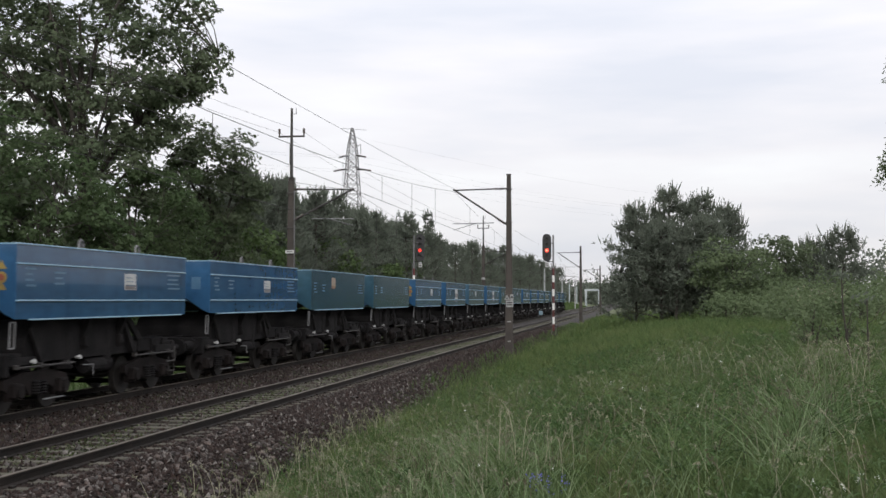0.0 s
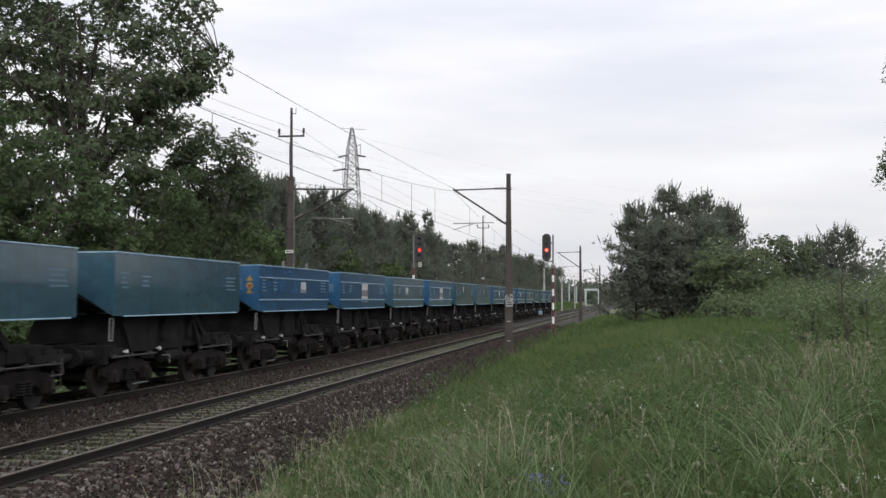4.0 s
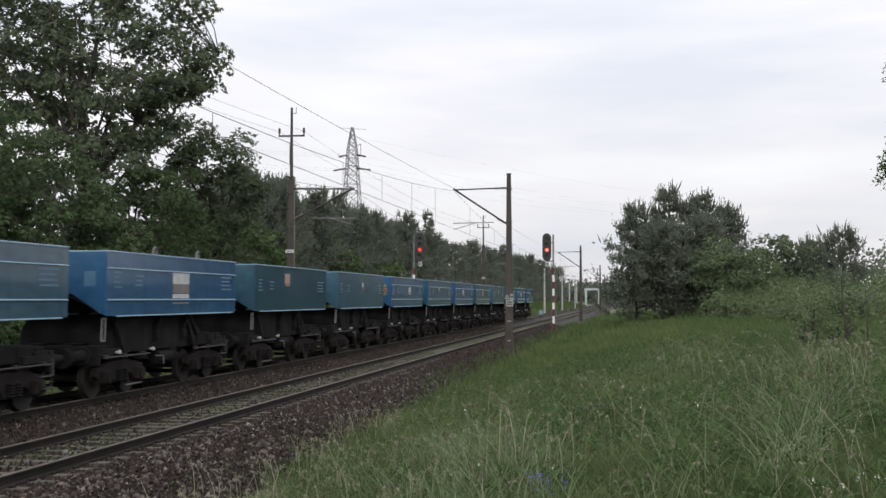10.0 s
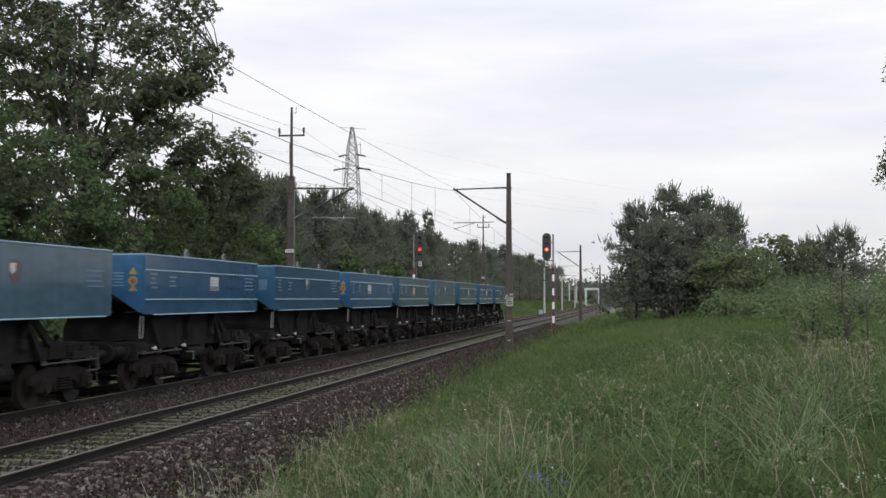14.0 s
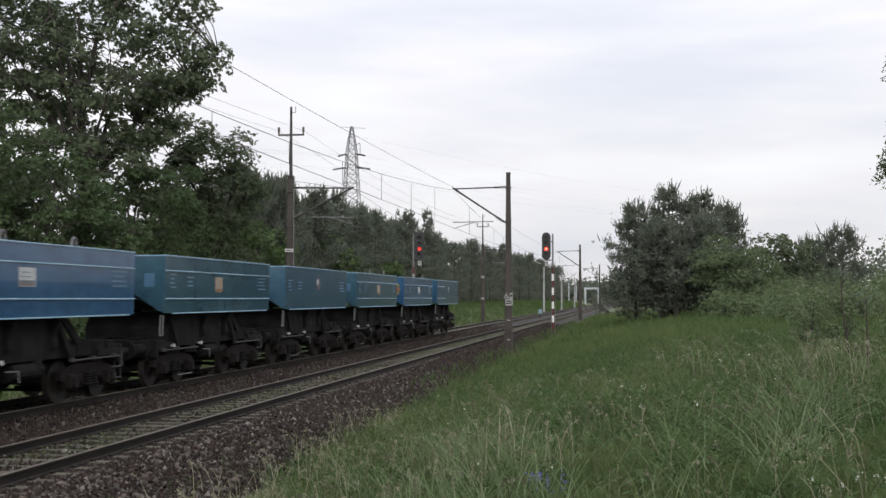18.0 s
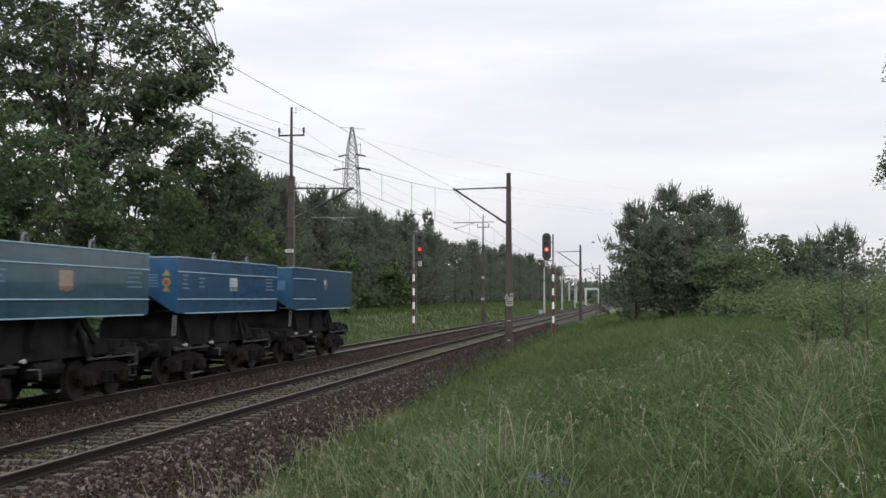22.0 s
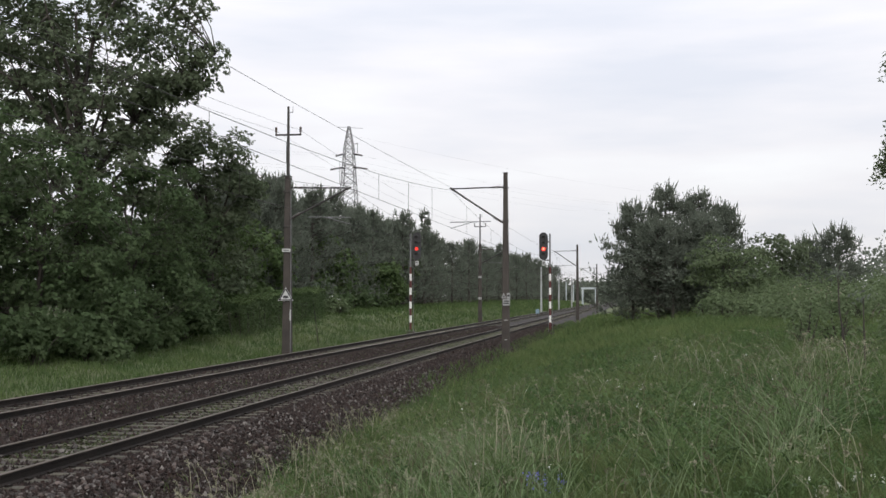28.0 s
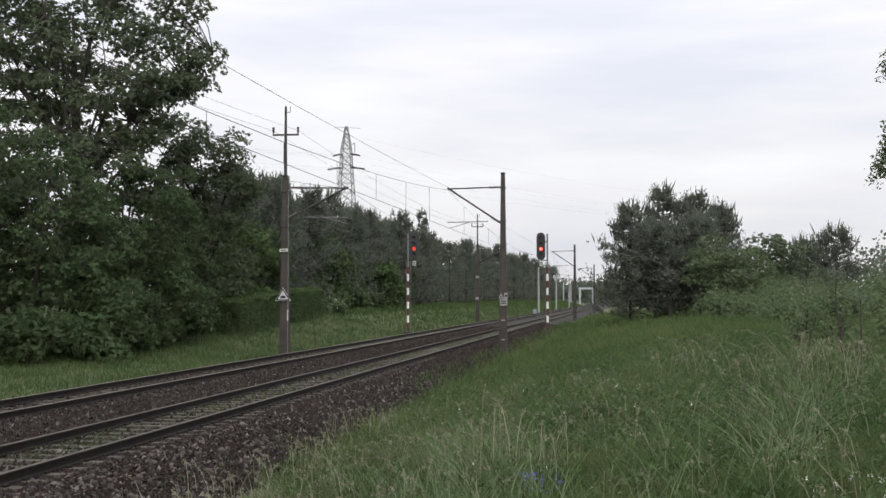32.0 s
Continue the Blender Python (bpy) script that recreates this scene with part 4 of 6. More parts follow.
        shared("shunter_rail", "shunter", b_shunter_rail, M_DARKSTEEL, ob, m=m)
        # pale knobs for the small white dots along the underframe
        for yy in (-3.25, -1.3):
            shared("grease_cap", "cap", b_cap, M_LABEL, ob, "small pale round cap", m=(m or Matrix()) @ pose(0, yy, 0))
        shared("step", "step", b_step, M_DARKSTEEL, ob, m=(m or Matrix()) @ pose(0, 3.6, 0))
        # a bogie at each end
        bg_ = shared("bogie", "bolster", b_bolster, M_UNDER, ob, m=(m or Matrix()) @ pose(0, 2.75, 0))
        for r in (None, FLIP):
            shared("side_frame", "sideframe", b_sideframe, M_BOGIE, bg_, m=r)
            for ys in (-0.14, 0.14):
                shared("spring", "spring", b_spring, M_UNDER, bg_, m=(r or Matrix()) @ pose(0, ys, 0))
            for ya in (-0.92, 0.92):
                shared("axle_box", "axlebox", b_axlebox, M_BOGIE, bg_, m=(r or Matrix()) @ pose(0, ya, 0))
                shared("brake_shoe", "shoe", b_shoe, M_UNDER, bg_, m=(r or Matrix()) @ pose(0, ya * 0.42, 0))
    if not yellow and ribs != "none":
        shared("faded_patch", "endpatch", lambda bm: box(bm, 0.9, 1.17, -BODY / 2 + 0.006, -BODY / 2 + 0.012, 2.54, 2.88), M_FAINT, ob, "faded pale blue patch on the end wall")
    if yellow:
        e = -BODY / 2
        shared("yellow_mark", "ymark0", lambda bm: tube(bm, (1.14, e + 0.01, 2.68), (1.14, e + 0.002, 2.68), 0.115, n=12), M_YELLOW, ob, "round yellow warning mark")
        for z in (2.84, 2.44):
            shared("yellow_mark", "ymark%.2f" % z, lambda bm, z=z: prism(bm, [(1.03, z), (1.25, z), (1.18, z + 0.1), (1.14, z + 0.17), (1.1, z + 0.1)], e + 0.002, e + 0.01), M_YELLOW, ob, "yellow warning mark")
        shared("mark_symbol", "ymarksym", lambda bm: tube(bm, (1.14, e, 2.68), (1.14, e - 0.004, 2.68), 0.07, n=10), M_REDMARK, ob, "brownish symbol in the mark")
        for k in range(5):
            shared("printed_bar", "endtext%d" % k, lambda bm, k=k: box(bm, 0.62 + 0.03 * (k % 2), 0.9, -BODY / 2 + 0.006, -BODY / 2 + 0.012, 2.56 + k * 0.075, 2.59 + k * 0.075), M_GHOST, ob)
    if hooks:
        for y in (-1.6, 1.27):
            for sx in (-1, 1):
                shared("lifting_eye", "hook", b_hook, M_STEEL, ob, m=pose(sx * (HALF - 0.02), y, Z_TOP + 0.05))
    shared("floor", "floor", b_floor, M_UNDER, ob)
    shared("centre_sill", "sill", b_sill, M_UNDER, ob)
    shared("tipping_gear_housing", "trough", b_trough, M_UNDER, ob)
    shared("end_platform", "platform", b_platform, M_UNDER, ob)
    for m in (None, Matrix.Diagonal((-1, 1, 1, 1))):
        shared("gusset", "gusset", b_gusset, M_UNDER, ob, m=m)
    for yb in (-2.75, 2.75):
        for ya in (-0.92, 0.92):
            ws = shared("wheelset", "axle", b_axle, M_WHEEL, ob, m=pose(0, yb + ya, 0.46))
            for r in (None, FLIP):
                shared("wheel", "wheel", b_wheel, M_WHEEL, ws, m=r)
    return ob


TRAIN = [wagon(s) for s in SPECS]
# time, place of the last wagon's leading end
TAIL = [(0.0, 198.2), (6.0, 157.5), (9.0, 136.3), (13.0, 107.3), (21.0, 47.04), (23.0, 31.7), (24.0, 23.9), (25.0, 16.0), (32.0, -40.0)]


def tail_at(t):
    return float(np.interp(t, [a for a, b in TAIL], [b for a, b in TAIL]))


def motions():
    """The train rolls past; its wheels turn."""
    for i, ob in enumerate(TRAIN):
        walk(ob, [(t, pose(-13.0, y + V_END - i * PITCH, 0)) for t, y in TAIL])
    step = 0.1
    times = [min(32.0, k * step) for k in range(321)]
    first = {}
    for ob in TRAIN:
        for ws in [c for c in ob.children if c.name.startswith("wheelset")]:
            at = round(ws.matrix_basis.translation.y, 2)
            if at not in first:
                walk(ws, [(t, pose(0, at, 0.46, math.degrees((198.2 - tail_at(t)) / 0.46))) for t in times])
                first[at] = ws.animation_data
            else:
                ws.rotation_mode = "QUATERNION"
                keys = ws.animation_data_create()
                keys.action = first[at].action
                keys.action_slot = first[at].action_slot

# ---- trees ----
def leaf_mesh(rng, centres, size, width, up=0.0):
    """Small rhombic leaves round the centres; up: how far they tend to lie flat."""
    n = len(centres)
    a = rng.normal(size=(n, 3))
    a[:, 2] *= 1 - 0.5 * up
    a /= np.linalg.norm(a, axis=1)[:, None]
    b = rng.normal(size=(n, 3))
    b -= a * (a * b).sum(1)[:, None]
    b /= np.linalg.norm(b, axis=1)[:, None]
    s = size * rng.uniform(0.6, 1.3, (n, 1))
    v = np.stack([centres - a * s * 0.5, centres + b * s * width * 0.5 + a * s * 0.08, centres + a * s * 0.5, centres - b * s * width * 0.5 + a * s * 0.08], 1)
    return v.reshape(-1, 3), np.arange(4 * n).reshape(n, 4)


def clump_points(rng, centre, radii, n, shell=0.55):
    d = rng.normal(size=(n, 3))
    d /= np.linalg.norm(d, axis=1)[:, None]
    r = shell + (1 - shell) * rng.random((n, 1)) ** 0.6
    r *= 1 + 0.22 * np.sin(d[:, :1] * 5 + centre[0]) * np.sin(d[:, 1:2] * 6 + centre[1]) + 0.12 * rng.normal(size=(n, 1))
    return np.asarray(centre) + d * r * np.asarray(radii)


def tier_points(rng, centre, rr, n, away):
    """Points on a flat, drooping tier of foliage, and the ways in which its sprays point."""
    a = rng.random(n) * 6.283
    e = rng.uniform(-0.3, 1.0, n)
    flat = np.sqrt(1 - e * e)
    r = rr * (0.55 + 0.45 * rng.random(n) ** 0.5) * (1 + 0.2 * np.sin(3 * a + centre[0] * 5) + 0.1 * rng.normal(size=n))
    d = np.stack([np.cos(a) * flat, np.sin(a) * flat, e], 1)
    p = np.asarray(centre) + d * r[:, None] * np.array([1, 1, 0.62])
    p[:, 2] -= 0.22 * flat ** 2 * r
    return p, d * np.array([1, 1, 0.6]) + np.asarray(away) * 0.45


def spray_mesh(rng, p, way, size, width, k=5, droop=0.3, spread=0.6):
    """Leaves fanned from the tip of a twig, k to a spray, joined at their stalks."""
    n = len(p)
    unit = lambda w: w / np.linalg.norm(w, axis=1)[:, None]
    way = unit(way + rng.normal(size=(n, 3)) * 0.25)
    face = unit(np.array([0, 0, 0.5]) + way * 0.5 + rng.normal(size=(n, 3)) * 0.42)
    d = way + rng.normal(size=(n, 3)) * 0.45 - np.array([0, 0, droop])
    d = unit(d - face * (d * face).sum(1)[:, None])
    side = np.cross(face, d)
    rows = [p]
    for j in range(k):
        o = j - (k - 1) / 2
        ang = o * spread + rng.normal(size=(n, 1)) * 0.16
        u = d * np.cos(ang) + side * np.sin(ang)
        w = np.cross(face, u) + face * rng.normal(size=(n, 1)) * 0.3
        ln = size * rng.uniform(0.65, 1.2, (n, 1)) * (1 - 0.1 * abs(o))
        hang = face * (-0.12 - 0.2 * rng.random((n, 1))) * ln
        mid = p + u * ln * 0.55
        rows += [mid + w * ln * width * 0.5, p + u * ln + hang, mid - w * ln * width * 0.5]
    m = len(rows)
    v = np.stack(rows, 1).reshape(-1, 3)
    o = (np.arange(n) * m)[:, None]
    f = np.concatenate([o + np.array([0, 1 + 3 * j, 2 + 3 * j, 3 + 3 * j])[None] for j in range(k)])
    return v, f


def broadleaf(name, label, category, x, y, height, lobes, clumps, clump_r, leaves, size, material, seed, trunk_r=0.25, group="", width=0.62, limbs=7):
    """Trunk, limbs to each leaf clump, and a crown of small leaves. lobes: (dx, dy, z, rx, ry, rz)."""
    rng = np.random.default_rng(seed)
    gz = float(ground_z(x, y))
    ob = empty(name, pose(x, y, gz), label, category, group)
    spots = []
    weights = np.array([l[3] * l[4] * l[5] for l in lobes])
    weights = np.maximum(weights, weights.sum() * 0.04)
    for k in range(clumps):
        dx, dy, z, rx, ry, rz = lobes[rng.choice(len(lobes), p=weights / weights.sum())]
        d = rng.normal(size=3)
        d *= rng.random() ** 0.28 / np.linalg.norm(d)
        spots.append((dx + d[0] * rx, dy + d[1] * ry, max(0.6, z + d[2] * rz)))
    bm = bmesh.new()
    top = max(s[2] for s in spots) * 0.8
    lean = rng.normal(size=2) * 0.3
    line = [Vector((lean[0] * f * f, lean[1] * f * f, top * f - 0.3 * (f == 0))) for f in (0, 0.06, 0.3, 0.6, 1)]
    bent_tube(bm, line, [trunk_r * 1.5, trunk_r, trunk_r * 0.85, trunk_r * 0.55, trunk_r * 0.12], 9)
    trunk = part("trunk", bm, M_BARK, ob)
    # a few main limbs, then finer branches from them to the clumps
    seeds = [np.array(spots[0])]
    while len(seeds) < min(limbs, len(spots)):
        gap = [min(np.linalg.norm(np.array(q) - c) for c in seeds) for q in spots]
        seeds.append(np.array(spots[int(np.argmax(gap))]))
    mids = []
    for c in seeds:
        f = min(0.75, max(0.15, c[2] / top * rng.uniform(0.4, 0.6)))
        p0 = Vector((lean[0] * f * f, lean[1] * f * f, top * f))
        p2 = p0.lerp(Vector(c), 0.8)
        p1 = p0.lerp(p2, 0.5) + Vector((rng.normal() * 0.2, rng.normal() * 0.2, 0.1 * (p2 - p0).length))
        bm = bmesh.new()
        r = trunk_r * 0.34
        bent_tube(bm, [p0, p1, p2, Vector(c)], [r, r * 0.7, r * 0.4, r * 0.1], 6)
        part("limb", bm, M_BARK, trunk)
        mids += [p1, p2, Vector(c)]
    bm = bmesh.new()
    for q in spots:
        c = Vector(q)
        a = min(mids, key=lambda w: (w - c).length + 0.6 * max(0, w.z - c.z))
        mid = a.lerp(c, 0.5) + Vector(rng.normal(size=3)) * 0.12
        r = trunk_r * 0.11
        bent_tube(bm, [a, mid, c], [r, r * 0.6, r * 0.3], 4)
        for _ in range(4):
            e = c + Vector(rng.normal(size=3)).normalized() * clump_r * 0.9
            tube(bm, mid.lerp(c, 0.8), e, r * 0.3, r * 0.12, 3, False)
    tagged(part("branchwork", bm, M_BARK, trunk), kind="stuff")
    per = leaves / 5 / clumps
    pts, ways = [], []
    middle = np.mean(spots, 0)
    for q in spots:
        rr = clump_r * rng.uniform(0.6, 1.35)
        away = (np.array(q) - middle) / (np.linalg.norm(np.array(q) - middle) + 0.3)
        p, w = tier_points(rng, q, rr, int(per * (rr / clump_r) ** 2), away)
        pts.append(p)
        ways.append(w)
    v, f = spray_mesh(rng, np.concatenate(pts), np.concatenate(ways), size, width)
    raw("crown", v, f, material, ob)
    return ob


def pine(name, label, x, y, height, radius, seed, tufts=1500, bare=0.05, group="pines", needle=0.30, category="pine tree", top_pow=0.8, fat=0.02, shoots=3, each=9):
    """Whorls of limbs that turn up at their tips, each tip with a spray of needles."""
    rng = np.random.default_rng(seed)
    gz = float(ground_z(x, y))
    ob = empty(name, pose(x, y, gz), label, category, group)
    bm = bmesh.new()
    tube(bm, (0, 0, -0.3), (0, 0, height * 0.55), 0.016 * height, 0.009 * height, 8)
    tube(bm, (0, 0, height * 0.55), (0, 0, height), 0.009 * height, 0.015, 6)
    trunk = part("trunk", bm, M_BARK, ob)
    bm = bmesh.new()
    tips = [(np.array([0, 0, height]), np.array([0, 0, 1.0]))]
    dirs = []
    z = height * bare
    limbs = []
    while z < height * 0.97:
        f = (z / height - bare) / (1 - bare)
        reach = radius * (1 - f) ** top_pow * (0.75 + 0.4 * rng.random()) + 0.25
        for k in range(5 if f < 0.85 else 4):
            a = rng.random() * 6.283
            L = reach * rng.uniform(0.6, 1.15)
            d = np.array([math.cos(a), math.sin(a), 0])
            p0 = np.array([0, 0, z])
            p1 = p0 + d * L * 0.6 + np.array([0, 0, L * 0.16])
            p2 = p0 + d * L + np.array([0, 0, L * rng.uniform(0.25, 0.55)])
            limbs.append((p0, p1, p2))
        z += height * (0.046 - 0.016 * f) * rng.uniform(0.8, 1.2)
    for p0, p1, p2 in limbs:
        bent_tube(bm, [Vector(p0), Vector(p1), Vector(p2)], [0.03, 0.02, 0.008], 3)
    tagged(part("branchwork", bm, M_BARK, trunk), kind="stuff")
    base, way, long = [], [], []
    per = max(3, tufts // len(limbs))
    for p0, p1, p2 in limbs:
        t = rng.random((per, 1)) ** 0.6
        q = np.where(t < 0.5, p0 + (p1 - p0) * t * 2, p1 + (p2 - p1) * (t * 2 - 1))
        L = np.linalg.norm(p2 - p0)
        q = q + rng.normal(size=(per, 3)) * np.array([0.15, 0.15, 0.09]) * (0.35 + 0.5 * L)
        base.append(q)
        way.append((p2 - p0) / L * 0.5 + np.array([0, 0, 0.6]) + rng.normal(size=(per, 3)) * 0.4)
        long.append(np.full(per, 0.0))
        # upright shoots at the tips
        m = shoots
        base.append(p2 - (p2 - p1) * rng.random((m, 1)) * 0.7 + rng.normal(size=(m, 3)) * np.array([0.16, 0.16, 0.06]))
        way.append(np.array([0, 0, 1.0]) + rng.normal(size=(m, 3)) * 0.22)
        long.append(rng.uniform(0.35, 0.95, m))
    k = 4
    base.append(np.stack([np.zeros(k), np.zeros(k), np.linspace(height * 0.9, height - 0.2, k)], 1))
    way.append(np.tile([0, 0, 1.0], (k, 1)))
    long.append(np.full(k, 0.6))
    base, way, long = np.concatenate(base), np.concatenate(way), np.concatenate(long)
    way /= np.linalg.norm(way, axis=1)[:, None]
    n = len(base)
    along = rng.random((n * each, 1)) * np.repeat(long, each)[:, None]
    axis = np.repeat(way, each, 0)
    b = np.repeat(base, each, 0) + axis * along
    w = axis * rng.uniform(0.6, 1.1, (n * each, 1)) + rng.normal(size=(n * each, 3)) * np.where(np.repeat(long, each)[:, None] > 0, 0.26, 0.6)
    w /= np.linalg.norm(w, axis=1)[:, None]
    side = np.cross(w, rng.normal(size=w.shape))
    side /= np.linalg.norm(side, axis=1)[:, None]
    ln = needle * rng.uniform(0.6, 1.2, (n * each, 1)) * np.where(np.repeat(long, each)[:, None] > 0, 0.6, 1.0)
    v = np.stack([b - side * fat, b + side * fat, b + w * ln], 1).reshape(-1, 3)
    # upright candles on the limb tips, longest towards the top
    foot, rise = [np.array([[0, 0, height - 0.5]])], [np.array([0.8])]
    for p0, p1, p2 in limbs:
        g = max(0.0, p2[2] / height)
        if g < 0.3:
            continue
        k = 2
        foot.append(p2 - (p2 - p1) * rng.random((k, 1)) * 0.9 + rng.normal(size=(k, 3)) * np.array([0.12, 0.12, 0.05]))
        rise.append(rng.uniform(0.3, 0.8, k) * (0.55 + 0.7 * g))
    foot, rise = np.concatenate(foot), np.concatenate(rise)[:, None]
    splay = foot * np.array([1, 1, 0])
    tip = np.array([0, 0, 1.0]) + splay / (np.linalg.norm(splay, axis=1)[:, None] + 0.4) * 0.32 + rng.normal(size=foot.shape) * 0.16
    extra = []
    for turn in (0.0, 1.571):
        a = rng.random((len(foot), 1)) * 0.6 + turn
        out = np.concatenate([np.cos(a), np.sin(a), np.zeros_like(a)], 1) * (0.028 + 0.04 * rise)
        mid = foot + tip * rise * 0.35
        extra += [np.stack([foot - out * 0.4, foot + out * 0.4, mid + out], 1), np.stack([foot - out * 0.4, mid + out, mid - out], 1), np.stack([mid - out, mid + out, foot + tip * rise], 1)]
    v = np.concatenate([v, np.concatenate(extra).reshape(-1, 3)])
    raw("needles", v, np.arange(len(v)).reshape(-1, 3), M_PINE, ob)
    return ob


BROAD = "broadleaf trees by the track"
broadleaf("oak_tree", "large dark green oak with gaps of sky in its crown", "oak tree", -28.0, 57.5, 22,
          [(0.2, 0, 14.4, 5.4, 5.2, 5.6), (-3.6, 1, 16, 5.4, 6, 6), (0.9, 1.0, 17.4, 4.0, 3.5, 3.3), (5.9, 0, 14.8, 1.2, 1.4, 1.2), (5.0, 0.3, 17.0, 1.4, 1.5, 1.7), (4.2, 0, 15.6, 1.9, 2.0, 2.2),
           (2.6, 0.5, 11.4, 3.0, 3.0, 2.2), (1.0, -0.8, 12.4, 3.6, 3.0, 2.8), (4.8, 0, 13.0, 1.6, 1.4, 0.9), (6.0, 0, 13.7, 0.9, 1.2, 0.9), (0, 0, 9.0, 5.2, 4.6, 4.0)], 320, 0.78, 98000, 0.205, M_OAK, 3, 0.42, BROAD, limbs=16, width=0.58)
broadleaf("oak_tree", "large dark green oak behind the verge", "oak tree", -38, 59, 22, [(0, 0, 13, 7, 5, 8.5)], 90, 1.4, 17000, 0.44, M_OAK, 4, 0.45, BROAD, limbs=9)
broadleaf("linden_tree", "rounded dark green tree at the wood's edge", "linden tree", -25.0, 68.5, 11.5,
          [(0.2, 0, 9.0, 2.8, 3.0, 2.8), (-1.2, -0.5, 11.0, 2.5, 2.9, 2.0), (0.9, 0, 10.6, 1.7, 1.9, 1.5), (2.0, 0, 8.6, 1.2, 1.6, 1.5), (-1.0, -0.6, 5.2, 4.0, 3.4, 4.0)], 185, 0.75, 66000, 0.185, M_OAK, 5, 0.25, BROAD, limbs=9)
for x, y, h, r, seed in ((-25.8, 48.8, 6.2, 4.3, 6), (-25.2, 57.2, 6.6, 4.0, 7), (-29.5, 45.5, 8.4, 5.2, 8), (-26.8, 63.5, 6.0, 4.0, 9)):
    broadleaf("locust_tree", "leafy mid-green locust tree reaching to the ground", "locust tree", x, y, h + r,
              [(0, 0, h, r, r * 0.9, r * 0.85), (0.4, -0.4, h * 0.36, r * 1.05, r * 0.8, r * 0.7)], 140, 0.74, 50000, 0.16, M_ACACIA, seed, 0.18, BROAD)
for x, y, h, r, seed in ((-25.8, 75.5, 4.2, 3.2, 10), (-27.0, 82.5, 4.0, 3.0, 12), (-27.6, 103, 4.2, 3.0, 13), (-29.5, 122, 4.6, 3.2, 14), (-25.6, 124, 3.6, 1.9, 19), (-30, 147, 5, 3.4, 15)):
    broadleaf("young_tree", "small mid-green leafy tree before the pines", "young tree", x, y, h + r, [(0, 0, h * 0.8, r, r, r * 1.1)], 44, 0.9, 8500, 0.27, M_YOUNG, seed, 0.1, BROAD, limbs=5)


def shrub(name, label, category, x, y, r, h, leaves, size, material, seed, group=""):
    rng = np.random.default_rng(seed)
    gz = float(ground_z(x, y))
    ob = empty(name, pose(x, y, gz), label, category, group)
    bm = bmesh.new()
    spots = []
    for k in range(14):
        a, q = rng.random() * 6.283, rng.random() ** 0.5
        s = Vector((math.cos(a) * q * r, math.sin(a) * q * r, h * rng.uniform(0.3, 0.85) * (1 - 0.35 * q)))
        spots.append(s)
        bent_tube(bm, [Vector((s.x * 0.1, s.y * 0.1, -0.15)), Vector((s.x * 0.5, s.y * 0.5, s.z * 0.6)), s], [0.03, 0.02, 0.008], 5)
    tagged(part("stemwork", bm, M_BARK, ob), kind="stuff")
    pts, ways = [], []
    for q in spots:
        p, w = tier_points(rng, q, r * rng.uniform(0.34, 0.5), leaves // 70, (q.x / r, q.y / r, 0.4))
        p[:, 2] += (p[:, 2] - q.z) * (h / r * 0.35)
        pts.append(p)
        ways.append(w)
    v, f = spray_mesh(rng, np.concatenate(pts), np.concatenate(ways), size * 1.35, 0.5)
    raw("foliage", v, f, material, ob)
    return ob


UNDER = "shrubs at the wood's edge"
for i, (x, y, r, h) in enumerate(((-22.8, 43, 1.6, 2.6), (-22.4, 46.5, 1.5, 2.2), (-22.6, 51, 1.6, 2.4), (-23, 55.5, 1.4, 2.0), (-23.6, 60, 1.5, 2.2), (-24, 64.5, 1.3, 1.9), (-24.5, 39.5, 2.0, 3.4))):
    shrub("shrub", "dense green shrub at the foot of the trees", "shrub", x, y, r, h, 6500, 0.16, M_ACACIA, 40 + i, UNDER)
# a clipped hedge on the verge
hedge = empty("hedge", pose(-22.2, 73.5, 0), "low clipped green hedge on the verge", "hedge")
rng = np.random.default_rng(61)
bm = bmesh.new()
for i in range(40):
    y, x = -9 + i * 0.46, rng.normal() * 0.2
    g = float(ground_z(-22.2 + x, 73.5 + y))
    tube(bm, (x, y, g - 0.1), (x + rng.normal() * 0.2, y + rng.normal() * 0.2, g + 1.6), 0.02, 0.008, 5)
tagged(part("stemwork", bm, M_BARK, hedge), kind="stuff")
n = 44000
c = np.stack([rng.uniform(-0.75, 0.75, n), rng.uniform(-9.3, 9.3, n), rng.uniform(0.05, 2.0, n)], 1)
edge = np.maximum(np.abs(c[:, 0]) / 0.75, c[:, 2] / 2.0)
c = c[(edge > 0.7)]
c[:, 2] *= 1 - 0.1 * (c[:, 0] / 0.75) ** 2
c += rng.normal(size=c.shape) * 0.035
c[:, 2] += ground_z(-22.2 + c[:, 0], 73.5 + c[:, 1]) + 0.08 * np.sin(c[:, 1] * 1.7)
v, f = leaf_mesh(rng, c, 0.1, 0.6, 0.9)
raw("foliage", v, f, M_ACACIA, hedge)
# extra leaf layer stands in for the light on the hedge top
n = 7000
c = np.stack([rng.uniform(-0.7, 0.7, n), rng.uniform(-9.2, 9.2, n), rng.uniform(1.95, 2.05, n)], 1)
c[:, 2] += ground_z(-22.2 + c[:, 0], 73.5 + c[:, 1]) + 0.08 * np.sin(c[:, 1] * 1.7)
v, f = spray_mesh(rng, c, np.tile([0.0, 0.0, 1.0], (n, 1)), 0.1, 0.5, k=3, droop=0.0, spread=2.0)
tagged(raw("top_growth", v, f, M_YOUNG, hedge), "leaf layer added along the clipped top for its lit look", kind="stuff")
